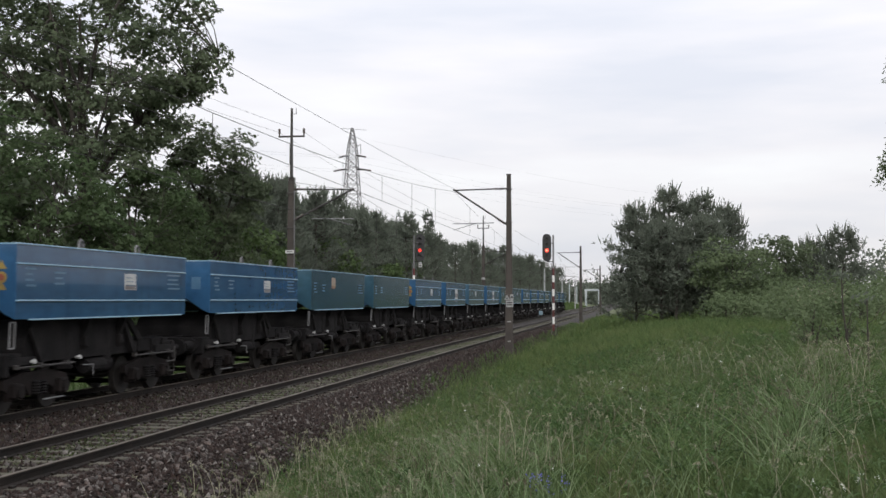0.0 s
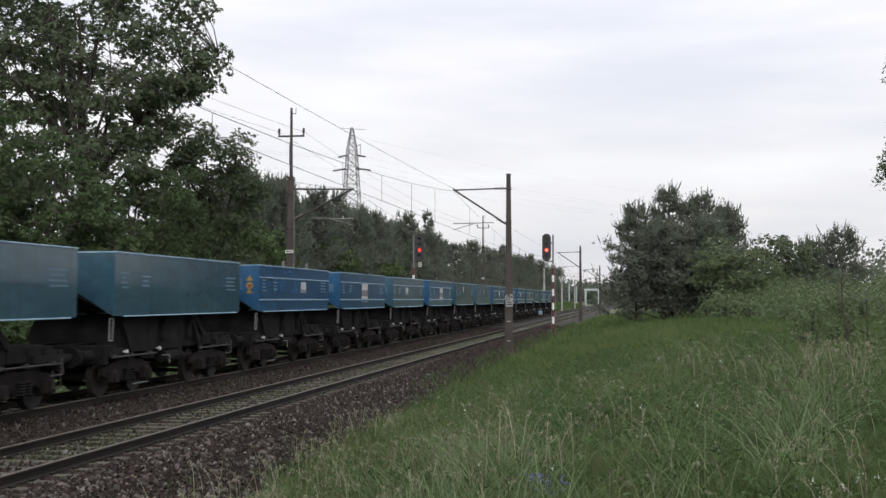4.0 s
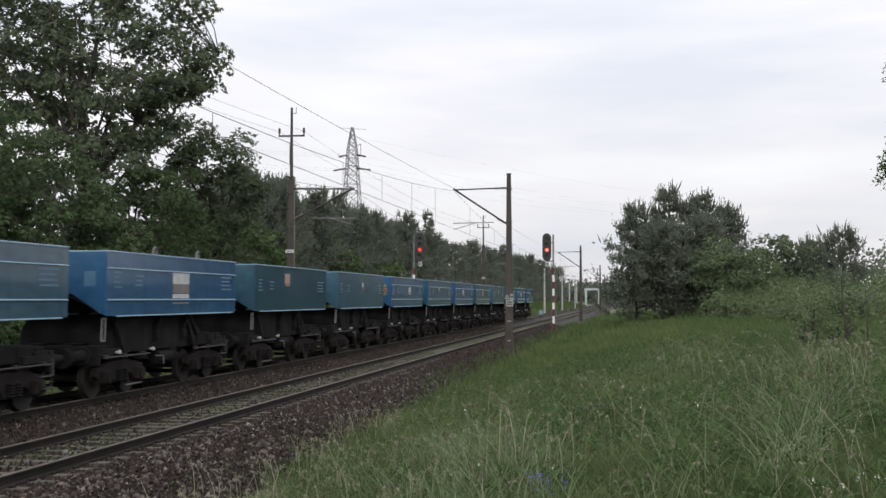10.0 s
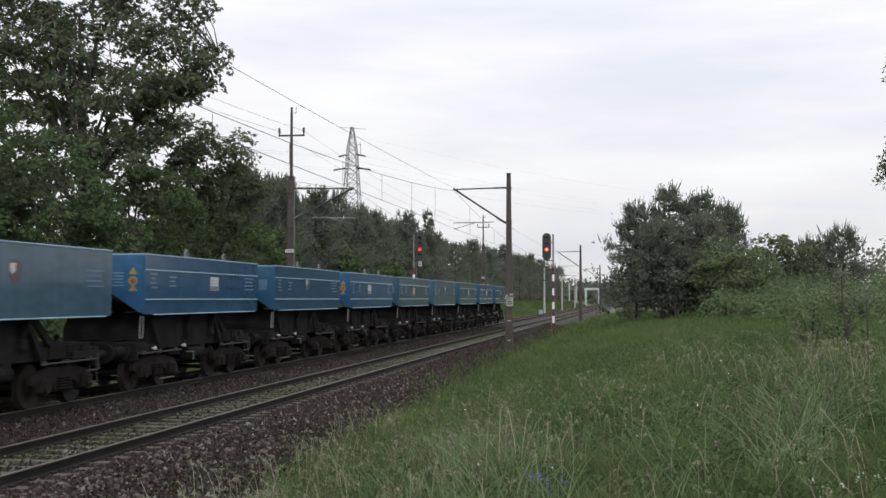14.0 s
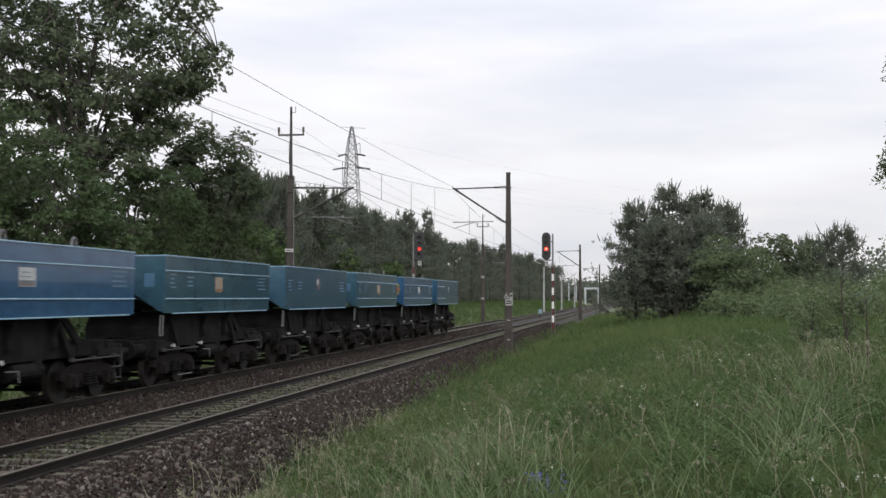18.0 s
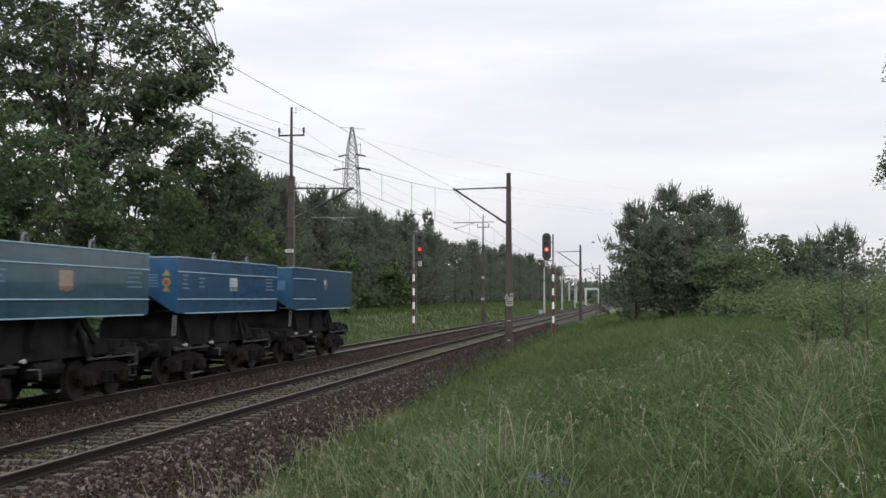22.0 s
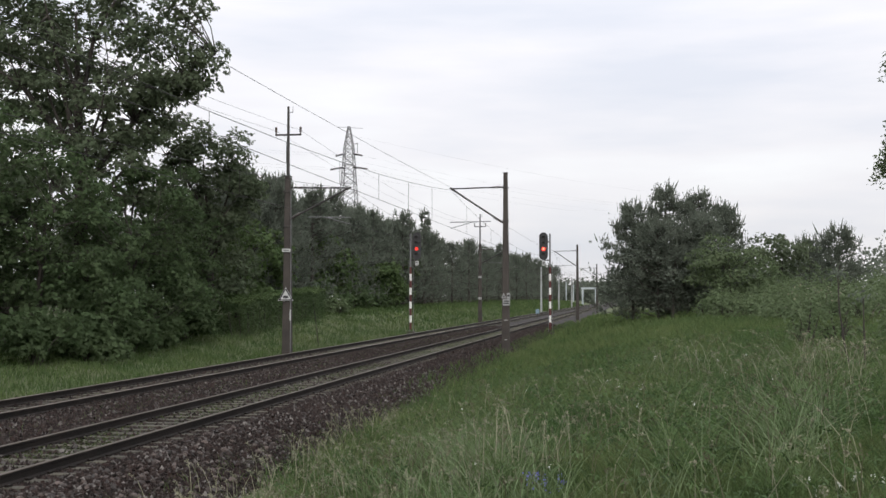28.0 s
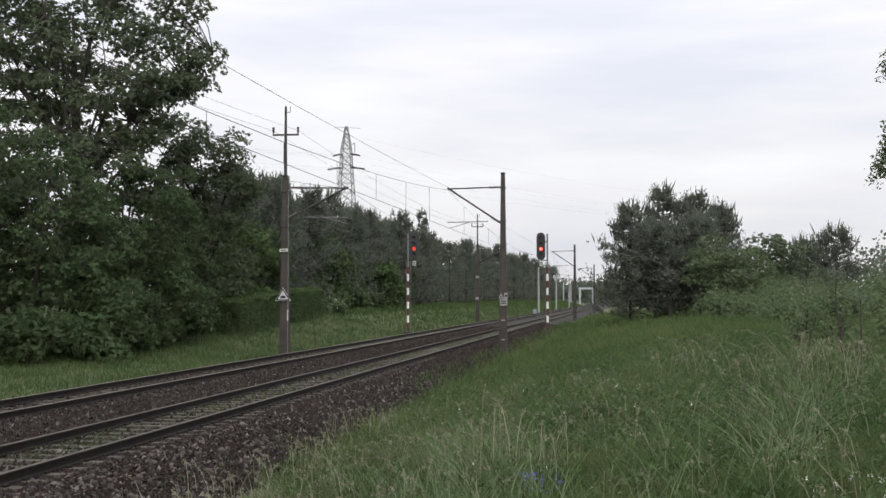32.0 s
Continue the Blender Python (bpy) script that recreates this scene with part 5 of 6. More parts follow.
blossom = shrub("blossoming_shrub", "small shrub with a few white blossoms beyond the hedge", "shrub", -22.6, 90.0, 1.0, 1.7, 2600, 0.14, M_SHRUB, 62, UNDER)
c = rng.normal(size=(18, 3)) * np.array([0.4, 0.3, 0.28]) + np.array([0.1, -0.75, 1.1])
v, f = leaf_mesh(rng, c, 0.13, 0.7)
raw("blossom", v, f, M_WHITE, blossom)
for i, (x, y, r, h) in enumerate(((-25, 90, 1.8, 2.4), (-26, 98, 2, 2.6), (-26.5, 110, 2.0, 2.8), (-27, 120, 2.2, 3), (-27, 134, 2.2, 3))):
    shrub("shrub", "dull green shrub before the pine wood", "shrub", x, y, r, h, 3800, 0.2, M_ACACIA, 80 + i, UNDER)

for x, y, h, seed in ((-30.5, 51.5, 5.0, 16), (-34, 44.5, 5.5, 17), (-29.5, 39.5, 5.0, 18)):
    broadleaf("maple_tree", "dense dark young maple in the second row", "maple tree", x, y, 10, [(0, 0, h, 4.2, 3.6, 4.6)], 50, 1.2, 9000, 0.4, M_OAK, seed, 0.16, BROAD)

# thicket that closes the wood behind the edge trees
for i, (x, y, r, h) in enumerate(((-31, 44, 3, 6), (-33, 49, 3, 6.5), (-31.5, 55, 3, 6), (-32, 62, 3, 6), (-31, 69, 3, 6), (-36, 42, 3.5, 7))):
    shrub("thicket_shrub", "tall dense shrub in the shade behind the trees", "shrub", x, y, r, h, 2600, 0.36, M_OAK, 180 + i, UNDER)

# the pine wood along the left of the line
WOOD = "pine wood"
NEAR_PINE = "dull green young pine with upturned shoots at the wood's edge"
KINDS = [pine("pine_tree", NEAR_PINE, -27.0, 88.0, 10.4, 3.2, 100, 1050, 0.02, WOOD, 0.36, top_pow=0.66, fat=0.04, shoots=3, each=6),
         pine("pine_tree", NEAR_PINE, -28.5, 95.0, 11.0, 3.3, 101, 1050, 0.02, WOOD, 0.36, top_pow=0.72, fat=0.04, shoots=3, each=6),
         pine("spruce_tree", "slender dark spruce with a pointed top among pines", -28.0, 161, 13.2, 2.6, 102, 1100, 0.02, WOOD, 0.3, "spruce tree", 0.85, 0.05, 2, 7)]
rng = np.random.default_rng(21)
for i in range(74):
    y = 84 + i * 1.8 + (max(0, i - 42) ** 1.65) * 0.9
    x = -28.3 - 2.2 * (i % 3) + rng.normal() * 0.6
    k = 2 if i in (8, 24, 36, 46, 55) else i % 2
    s = rng.uniform(0.9, 1.06) * (0.86 if k == 2 else 1.0) * (1.0 + 0.22 * min(1, max(0, (y - 180) / 150)))
    copy_thing(KINDS[k], pose(x, y, float(ground_z(x, y)), 0, 0, rng.uniform(0, 360)) @ Matrix.Diagonal((s * 1.22, s * 1.22, s, 1)))
rng = np.random.default_rng(23)
spots = [(rng.uniform(-46, -35), 84 + 5.2 * i + rng.normal(), rng.uniform(0, 2)) for i in range(72)]
pts = np.concatenate([clump_points(rng, (x, y, 4.6 + h), (4.4, 4.4, 4.6), 240, 0.2) for x, y, h in spots])
v, f = leaf_mesh(rng, pts, 0.95, 0.6)
tagged(raw("wood_interior", v, f, M_PINE), "dull green inner pine wood behind its edge", "wood", kind="stuff")
# unseen woods added behind and beside the meadow, mirrored in the wagon sides
rng = np.random.default_rng(24)
spots = [(rng.uniform(260, 330), -260 + 6 * i, rng.uniform(0, 2)) for i in range(110)] + [(-300 + 6 * i, rng.uniform(-330, -280), rng.uniform(0, 3)) for i in range(100) if abs(-300 + 6 * i + 11) > 16]
pts = np.concatenate([clump_points(rng, (x, y, 4.5 + h), (6, 6, 5.5), 60, 0.2) for x, y, h in spots])
v, f = leaf_mesh(rng, pts, 2.6, 0.7)
tagged(raw("field_wood", v, f, M_PINE), "unseen grey-green woods added for the wagon sides to mirror", "wood", kind="stuff")
# wood added so the far wagons mirror it instead of bright sky
rng = np.random.default_rng(25)
spots = [(rng.uniform(4, 44), rng.uniform(150, 430), rng.uniform(0, 2)) for i in range(90)]
pts = np.concatenate([clump_points(rng, (x, y, 4.2 + h), (5, 5, 4.6), 420, 0.2) for x, y, h in spots])
v, f = leaf_mesh(rng, pts, 0.6, 0.65)
tagged(raw("meadow_wood", v, f, M_PINE), "grey-green wood added beyond the meadow pines for reflections", "wood", kind="stuff")
# more wood closes the view behind the far portal
rng = np.random.default_rng(22)
spots = [(rng.uniform(-75, 40), rng.uniform(520, 600), rng.uniform(0, 3)) for _ in range(110)]
pts = np.concatenate([clump_points(rng, (x, y, 4.0 + h), (6.5, 5, 4.8), 160, 0.3) for x, y, h in spots])
v, f = leaf_mesh(rng, pts, 1.7, 0.7)
tagged(raw("far_wood", v, f, M_PINE), "distant grey-green wood at the end of the line", "wood", kind="stuff")

# right of the line
RIGHT = "pines in the meadow"
for i, (x, y, h, r, seed) in enumerate(((0.2, 90, 8.8, 3.0, 110), (2.7, 91.5, 10.2, 2.9, 111), (5.1, 90.5, 9.2, 2.7, 112), (7.0, 93, 8.6, 2.8, 113), (2.0, 87.8, 7.4, 3.3, 114), (5.2, 87.6, 7.2, 3.2, 115))):
    pine("pine_tree", "dark grey-green bushy pine standing in the meadow", x, y, h, r, seed, 2300, 0.05, RIGHT, 0.3, top_pow=0.55, fat=0.034, shoots=4, each=7)
broadleaf("wild_plum_tree", "dense low dark tree beside pines", "tree", 3.0, 86.5, 6, [(0, 1.0, 3.4, 5.0, 2.2, 2.6)], 90, 0.8, 32000, 0.15, M_PINE, 31, 0.12)
broadleaf("hazel_tree", "soft light-green bushy tree beside the pines", "tree", 6.9, 84, 6.0, [(0, 0, 3.3, 2.9, 2.4, 2.5)], 60, 0.8, 22000, 0.15, M_SHRUB, 32, 0.1)
broadleaf("aspen_tree", "slim grey-green tree with a loose top", "tree", 11.9, 97, 7.6, [(0, 0, 4.0, 2.9, 2.4, 2.5), (0.2, 0, 6.6, 0.9, 0.7, 0.9)], 36, 0.8, 12000, 0.2, M_OAK, 33, 0.1)
pine("pine_tree", "grey-green bushy pine with upturned shoots beyond the meadow", 16.6, 99, 6.7, 2.6, 120, 1700, 0.03, RIGHT, 0.28, top_pow=0.5, fat=0.022, shoots=5)
pine("pine_tree", "grey-green bushy pine beyond the meadow", 14.9, 103, 6.0, 2.2, 121, 1000, 0.1, RIGHT, 0.28, top_pow=0.5, fat=0.022, shoots=5)
for i, (x, y, r, h) in enumerate(((8, 62, 2.2, 2.2), (11, 66, 2.4, 2.6), (13.5, 60, 2.2, 2.6), (10.2, 54, 1.8, 1.9), (7.2, 56, 1.6, 1.5), (15, 70, 2.6, 3.0), (18, 76, 2.8, 3.2), (12, 78, 2.6, 3.2), (21, 86, 3, 3.4), (9, 74, 2.2, 2.8), (13, 51, 1.8, 2.0), (5.4, 70, 1.8, 1.8), (11, 82, 2.6, 3.4), (15.5, 84, 2.8, 3.6), (14.2, 90, 2.8, 3.8), (19, 92, 3, 4.0), (9.5, 80, 2.4, 3.2), (24, 96, 3.2, 4), (6.5, 78, 2.2, 2.2))):
    shrub("shrub", "light green wild shrub in the tall grass", "shrub", x, y, r, h, 5200, 0.1, M_SHRUB, 140 + i, "shrubs in the meadow")
for i, (x, y, r, h) in enumerate(((4.15, 29, 0.5, 1.95), (4.95, 29.6, 0.5, 1.75), (5.75, 26.6, 0.5, 1.5))):
    elder = shrub("elder_shrub", "small elder shrub with pale flower heads in tall grass", "shrub", x, y, r, h, 1500, 0.06, M_SHRUB, 160 + i, "shrubs in the meadow")
    g = np.random.default_rng(165 + i)
    c = g.normal(size=(45, 3)) * np.array([r * 0.6, r * 0.6, 0.16]) + np.array([0, -0.1, h * 0.8])
    v, f = leaf_mesh(g, c, 0.055, 0.7, 1.0)
    raw("flower_heads", v, f, M_SEED, elder)

# a birch outside the view whose hanging twigs come into it
birch = broadleaf("birch_tree", "birch with hanging leafy twigs at the meadow's edge", "birch tree", 6.6, 15.6, 9, [(0.2, 0, 7.0, 2.2, 2.2, 2.0)], 26, 0.6, 9000, 0.06, M_OAK, 34, 0.14)
rng = np.random.default_rng(8)
bm, pts = bmesh.new(), []
bg0 = float(ground_z(6.6, 15.6))
for x, z1, z0 in ((3.12, 5.4, 4.98), (3.0, 4.25, 3.66), (3.07, 4.4, 3.84), (3.14, 4.5, 3.74)):
    a, b, c = Vector((0, 0, 5.4)), Vector((x - 6.2, -0.4, z1 + 0.6 - bg0)), Vector((x - 6.6, -0.4, z0 - bg0))
    bent_tube(bm, [a, b, b.lerp(c, 0.3), c], [0.03, 0.012, 0.008, 0.004], 5)
    q = rng.random((420, 1))
    pts.append(np.array(b) + (np.array(c) - np.array(b)) * q + rng.normal(size=(420, 3)) * 0.05)
part("hanging_twigs", bm, M_BARK, birch)
v, f = leaf_mesh(rng, np.concatenate(pts), 0.065, 0.45)
raw("hanging_leaves", v, f, M_OAK, birch)


def sapling(x, y, h, lean, seed):
    rng = np.random.default_rng(seed)
    gz = float(ground_z(x, y))
    ob = empty("dry_stalk", pose(x, y, gz), "bare dark upright stalk with a few withered leaves", "plant", "dry stalks")
    bm = bmesh.new()
    top = Vector((lean, 0, h))
    bent_tube(bm, [Vector((0, 0, -0.1)), Vector((lean * 0.65, 0, h * 0.35)), Vector((lean * 0.95, 0, h * 0.7)), top], [0.022, 0.018, 0.014, 0.009], 6)
    for k in range(5):
        f = rng.uniform(0.3, 0.95)
        p0 = Vector((lean * f, 0, h * f))
        tube(bm, p0, p0 + Vector((rng.normal() * 0.14, rng.normal() * 0.1, 0.1)), 0.006, 0.003, 4)
    part("stem", bm, M_BARK, ob)
    c = np.array(top) + rng.normal(size=(26, 3)) * np.array([0.11, 0.08, 0.05])
    v, f = leaf_mesh(rng, c, 0.1, 0.5)
    raw("withered_leaves", v, f, M_PINE, ob)


sapling(3.6, 20.0, 1.85, -0.27, 1)
sapling(3.78, 20.1, 1.4, -0.04, 2)
bm = bmesh.new()
gz = float(ground_z(-17.4, 65.2))
tube(bm, (-17.4, 65.2, gz - 0.1), (-17.66, 65.2, gz + 2.0), 0.028, 0.022, 6)
tagged(part("leaning_stake", bm, M_BARK), "thin dark leaning wooden stake on the verge", "stake")


# ---- grass ----
def bed_z(x):
    return np.interp(x, [-16.4, -14.8, -14.3, -7.3, -6.9, -5.4], [-0.68, -0.235, -0.2, -0.175, -0.22, -0.68])


def blades(rng, x, y, height, width, droop, seg=3):
    """Curved tapering blades standing on the ground."""
    n = len(x)
    z = ground_z(x, y)
    h = height * rng.uniform(0.45, 1.15, n)
    a = rng.random(n) * 6.283
    d = np.stack([np.cos(a), np.sin(a)], 1)
    out = h * droop * rng.uniform(0.2, 1.3, n)
    b = rng.random(n) * 3.1416
    sx, sy = np.cos(b) * width / 2, np.sin(b) * width / 2
    rows = []
    for k in range(seg + 1):
        f = k / seg
        cx, cy = x + d[:, 0] * out * f ** 2, y + d[:, 1] * out * f ** 2
        cz = z - 0.03 + h * (f - 0.25 * droop * f ** 2)
        w = (1 - f) ** 0.7 + 0.03
        if k < seg:
            rows += [np.stack([cx - sx * w, cy - sy * w, cz], 1), np.stack([cx + sx * w, cy + sy * w, cz], 1)]
        else:
            rows.append(np.stack([cx, cy, cz], 1))
    m = len(rows)
    v = np.stack(rows, 1).reshape(-1, 3)
    o = (np.arange(n) * m)[:, None]
    tris = []
    for k in range(seg - 1):
        i = 2 * k
        tris += [[i, i + 1, i + 3], [i, i + 3, i + 2]]
    tris.append([2 * seg - 2, 2 * seg - 1, 2 * seg])
    f = np.concatenate([o + np.array(t)[None] for t in tris])
    return v, f


def scatter(rng, n, x0, x1, y0, y1, patch=0.5):
    x, y = rng.uniform(x0, x1, n), rng.uniform(y0, y1, n)
    keep = rng.random(n) < 1 - patch + patch * (0.5 + 0.5 * np.sin(x * 1.7 + 1.3 * np.sin(y * 0.9)) * np.sin(y * 1.3 + 0.7 * np.sin(x * 1.1)))
    return x[keep], y[keep]


def in_strip(x, y, margin=1.5):
    """Keeps the meadow strip that lies along the line and widens with distance."""
    return (x < 0.24 * y + margin) & (x > -0.62 * y - margin)


def grass_patch(name, label, rng, n, x0, x1, y0, y1, height, width, droop, seg, material, wedge=True, edge=None):
    x, y = scatter(rng, n, x0, x1, y0, y1)
    if wedge:
        k = in_strip(x, y)
        x, y = x[k], y[k]
    if edge is not None:
        k = rng.random(len(x)) < np.clip((x - edge) / 0.9, 0.0, 1)
        x, y = x[k], y[k]
    v, f = blades(rng, x, y, height, width, droop, seg)
    return tagged(raw(name, v, f, material), label, "grass", kind="stuff")


rng = np.random.default_rng(50)
EDGE = -5.9
grass_patch("meadow_grass", "tall fresh green meadow grass", rng, 66000, EDGE, 5, 7.5, 17, 0.46, 0.013, 0.7, 3, M_GRASS, edge=EDGE + 0.8)
grass_patch("meadow_grass", "tall fresh green meadow grass", rng, 62000, EDGE, 8, 17, 34, 0.6, 0.02, 0.8, 3, M_GRASS, edge=EDGE + 0.2)
grass_patch("meadow_grass", "tall green meadow grass further off", rng, 60000, EDGE, 16, 34, 75, 0.65, 0.034, 0.7, 2, M_GRASS, edge=EDGE)
grass_patch("meadow_grass", "tall green meadow grass far off", rng, 34000, EDGE, 32, 75, 170, 0.75, 0.1, 0.6, 2, M_GRASS, edge=EDGE)
grass_patch("verge_grass", "soft green grass of the railway verge", rng, 44000, -27, -16.0, 30, 90, 0.42, 0.028, 0.7, 2, M_VERGE, wedge=False)
grass_patch("verge_grass", "soft green grass of the far verge", rng, 28000, -30, -16.2, 90, 230, 0.5, 0.075, 0.6, 2, M_VERGE, wedge=False)
# coarser grass of the rest of the meadow
x, y = scatter(rng, 26000, EDGE + 0.4, 34, -45, 60)
k = ~in_strip(x, y, 1.0) & (x * x + y * y > 9)
v, f = blades(rng, x[k], y[k], 0.5, 0.06, 0.7, 2)
tagged(raw("meadow_grass", v, f, M_GRASS), "tall green meadow grass round about", "grass", kind="stuff")
# arching tussocks
cx, cy = scatter(rng, 190, -4.2, 6, 8, 30, 0.2)
k = in_strip(cx, cy, 0.5)
cx, cy = cx[k], cy[k]
per = 46
x, y = np.repeat(cx, per) + rng.normal(size=len(cx) * per) * 0.09, np.repeat(cy, per) + rng.normal(size=len(cx) * per) * 0.09
v, f = blades(rng, x, y, 0.95, 0.009, 1.2, 4)
sx, sy = np.array([1.9, 2.3, 1.5, 2.05, -1.35, -1.7, -2.1, 2.9, 3.2, 0.4]), np.array([13.6, 15.2, 12.4, 18.5, 12.6, 13.6, 14.8, 19.5, 22.0, 11.6])
x2, y2 = np.repeat(sx, 150) + rng.normal(size=1500) * 0.14, np.repeat(sy, 150) + rng.normal(size=1500) * 0.16
v2, f2 = blades(rng, x2, y2, 1.15, 0.011, 1.1, 4)
v, f = np.concatenate([v, v2]), np.concatenate([f, f2 + len(v)])
tagged(raw("grass_tussocks", v, f, M_TALL), "arching tussocks of long light green grass", "grass", kind="stuff")

# dark broad-leaved weeds in patches
def weed_patch(x, y, r, n, seed):
    g = np.random.default_rng(seed)
    q = np.stack([x + g.normal(size=n) * r, y + g.normal(size=n) * r * 1.6], 1)
    c = np.stack([q[:, 0], q[:, 1], ground_z(q[:, 0], q[:, 1]) + g.uniform(0.1, 0.55, n)], 1)
    v, f = leaf_mesh(g, c, 0.05, 0.5, 0.9)
    tagged(raw("nettle_patch", v, f, M_NETTLE), "patch of dark green broad-leaved weeds in grass", "weeds", kind="stuff")


M_NETTLE = leaf_mat("weed_leaves", (0.045, 0.088, 0.028), (0.075, 0.12, 0.042), 0.35, 0.35)
for i, (x, y, r, n) in enumerate(((0.9, 13.5, 0.45, 1500), (1.4, 16.5, 0.5, 1400), (0.2, 18.5, 0.5, 1200), (2.6, 14.2, 0.4, 1000), (-1.6, 20, 0.5, 1000), (3.2, 21, 0.6, 1200), (0.6, 26, 0.8, 1300), (4.4, 30, 0.9, 1400))):
    weed_patch(x, y, r, n, 400 + i)


def stalks(rng, x, y, h0, h1, stalk_name, head_name, material=None, loose=0.012, bow=0.24):
    """Thin stalks that nod, with feathery heads."""
    n = len(x)
    h = rng.uniform(h0, h1, n)
    foot = np.stack([x, y, ground_z(x, y)], 1)
    foot[:, 2] = np.maximum(foot[:, 2], np.where(x < -5.0, np.interp(x, [-7, -5.0], [-0.23, -0.68]), -9))
    lean = rng.normal(size=(n, 2)) * bow * h[:, None]
    full = np.stack([lean[:, 0], lean[:, 1], h], 1)
    sag = np.stack([lean[:, 0], lean[:, 1], np.zeros(n)], 1)
    rows = []
    s = np.array([0.0048, 0.0025, 0])
    fs = (0, 0.4, 0.75, 1.0)
    for q in fs:
        c = foot + full * np.array([q * q, q * q, q - 0.25 * bow / 0.24 * q ** 4])
        rows += [c - s * (1 - 0.6 * q), c + s * (1 - 0.6 * q)]
    v = np.stack(rows, 1).reshape(-1, 3)
    o = (np.arange(n) * 8)[:, None]
    f = np.concatenate([o + np.array([2 * i, 2 * i + 1, 2 * i + 3, 2 * i + 2])[None] for i in range(3)])
    tagged(raw(stalk_name, v, f, material or M_SEED), "thin pale stalks standing above meadow grass", "grass", kind="stuff")
    rep = 16
    q = rng.uniform(0.8, 1.03, (n * rep, 1))
    c = np.repeat(foot, rep, 0) + np.repeat(full, rep, 0) * np.concatenate([q * q, q * q, q - 0.25 * bow / 0.24 * q ** 4], 1) + rng.normal(size=(n * rep, 3)) * loose
    v, f = leaf_mesh(rng, c, 0.034, 0.35)
    tagged(raw(head_name, v, f, material or M_SEED), "pale feathery seed heads of meadow grass", "grass", kind="stuff")


# soft broad-leaved herbs among the grass
x, y = scatter(rng, 26000, -4.6, 9, 8, 40, 0.95)
k = in_strip(x, y)
x, y = x[k], y[k]
p = np.stack([x, y, ground_z(x, y) + rng.uniform(0.12, 0.5, len(x))], 1)
v, f = spray_mesh(rng, p, np.stack([rng.normal(size=len(x)), rng.normal(size=len(x)), np.full(len(x), 0.5)], 1), 0.075, 0.32, k=4, droop=0.0, spread=1.3)
tagged(raw("meadow_herbs", v, f, M_NETTLE), "low soft green herbs among the meadow grass", "weeds", kind="stuff")

x, y = scatter(rng, 480, -4.6, 7, 8, 34, 0.95)
k = in_strip(x, y)
stalks(rng, x[k], y[k], 0.7, 1.1, "panicle_stalks", "grass_panicles", M_PANICLE, 0.03)
x = np.repeat([1.7, 2.0, 3.6, 2.7, 1.3, -2.6], 16) + rng.normal(size=96) * 0.3
y = np.repeat([13.0, 14.5, 20.0, 19.0, 12.4, 15.4], 16) + rng.normal(size=96) * 0.5
stalks(rng, x, y, 1.0, 1.35, "panicle_stalks", "grass_panicles", M_PANICLE, 0.02, 0.4)

x, y = scatter(rng, 800, -5.0, 5, 7.5, 26, 0.9)
k = in_strip(x, y)
stalks(rng, x[k], y[k], 0.6, 1.0, "seed_stalks", "seed_heads")
stalks(rng, rng.uniform(-6.0, -4.3, 120), rng.uniform(12.0, 26, 120), 0.4, 0.85, "edge_stalks", "edge_seed_heads")
stalks(rng, rng.uniform(-4.6, -0.8, 150), rng.uniform(11.0, 17, 150), 0.55, 0.95, "edge_stalks", "edge_seed_heads")
stalks(rng, rng.uniform(-4.2, 0.2, 110), rng.uniform(10.5, 18, 110), 0.7, 1.1, "nodding_stalks", "brown_seed_heads", M_PANICLE, 0.014, 0.42)

x = np.repeat([2.0, 2.6, 3.1, -1.4, 1.2], 14) + rng.normal(size=70) * 0.25
y = np.repeat([18.0, 19.5, 17.0, 13.0, 22.0], 14) + rng.normal(size=70) * 0.4
stalks(rng, x, y, 1.0, 1.4, "tall_stalks", "tall_seed_heads")

# tussocks of long drooping blades
for cx, cy, k in ((1.7, 14.8, 90), (2.4, 16.2, 60), (0.9, 16.8, 50), (-2.4, 13.2, 40), (3.4, 18.0, 60)):
    v, f = blades(rng, cx + rng.normal(size=k) * 0.2, cy + rng.normal(size=k) * 0.25, 1.15, 0.013, 1.0, 6)
    tagged(raw("grass_tussock", v, f, M_TALL), "tussock of long pale drooping grass blades", "grass", kind="stuff")

# pale leaning clumps of coarse grass at the meadow's near corner
for cx, cy, k in ((-1.9, 11.4, 80), (-1.5, 10.9, 80), (-1.1, 11.8, 70), (-2.3, 12.2, 70), (-0.7, 10.6, 60), (-2.9, 13.4, 60), (0.2, 10.4, 50), (-2.0, 14.2, 130), (-1.6, 15.2, 120), (-2.5, 15.6, 110), (-1.7, 13.2, 120), (-2.3, 16.8, 90), (-1.1, 14.4, 90), (-2.9, 17.6, 80)):
    v, f = blades(rng, cx + rng.normal(size=k) * 0.22, cy + rng.normal(size=k) * 0.3, 0.85, 0.014, 0.7, 5)
    tagged(raw("grass_tussock", v, f, M_PALEGRASS), "pale coarse grass blades leaning at the ballast edge", "grass", kind="stuff")

# broad arching tussocks out in the meadow
for cx, cy, k in ((1.55, 12.0, 100), (1.8, 13.1, 110), (1.35, 11.2, 70), (2.2, 15.0, 80)):
    v, f = blades(rng, cx + rng.normal(size=k) * 0.16, cy + rng.normal(size=k) * 0.2, 1.05, 0.014, 0.9, 6)
    tagged(raw("grass_tussock", v, f, M_PALEGRASS), "tussock of broad light green arching grass", "grass", kind="stuff")

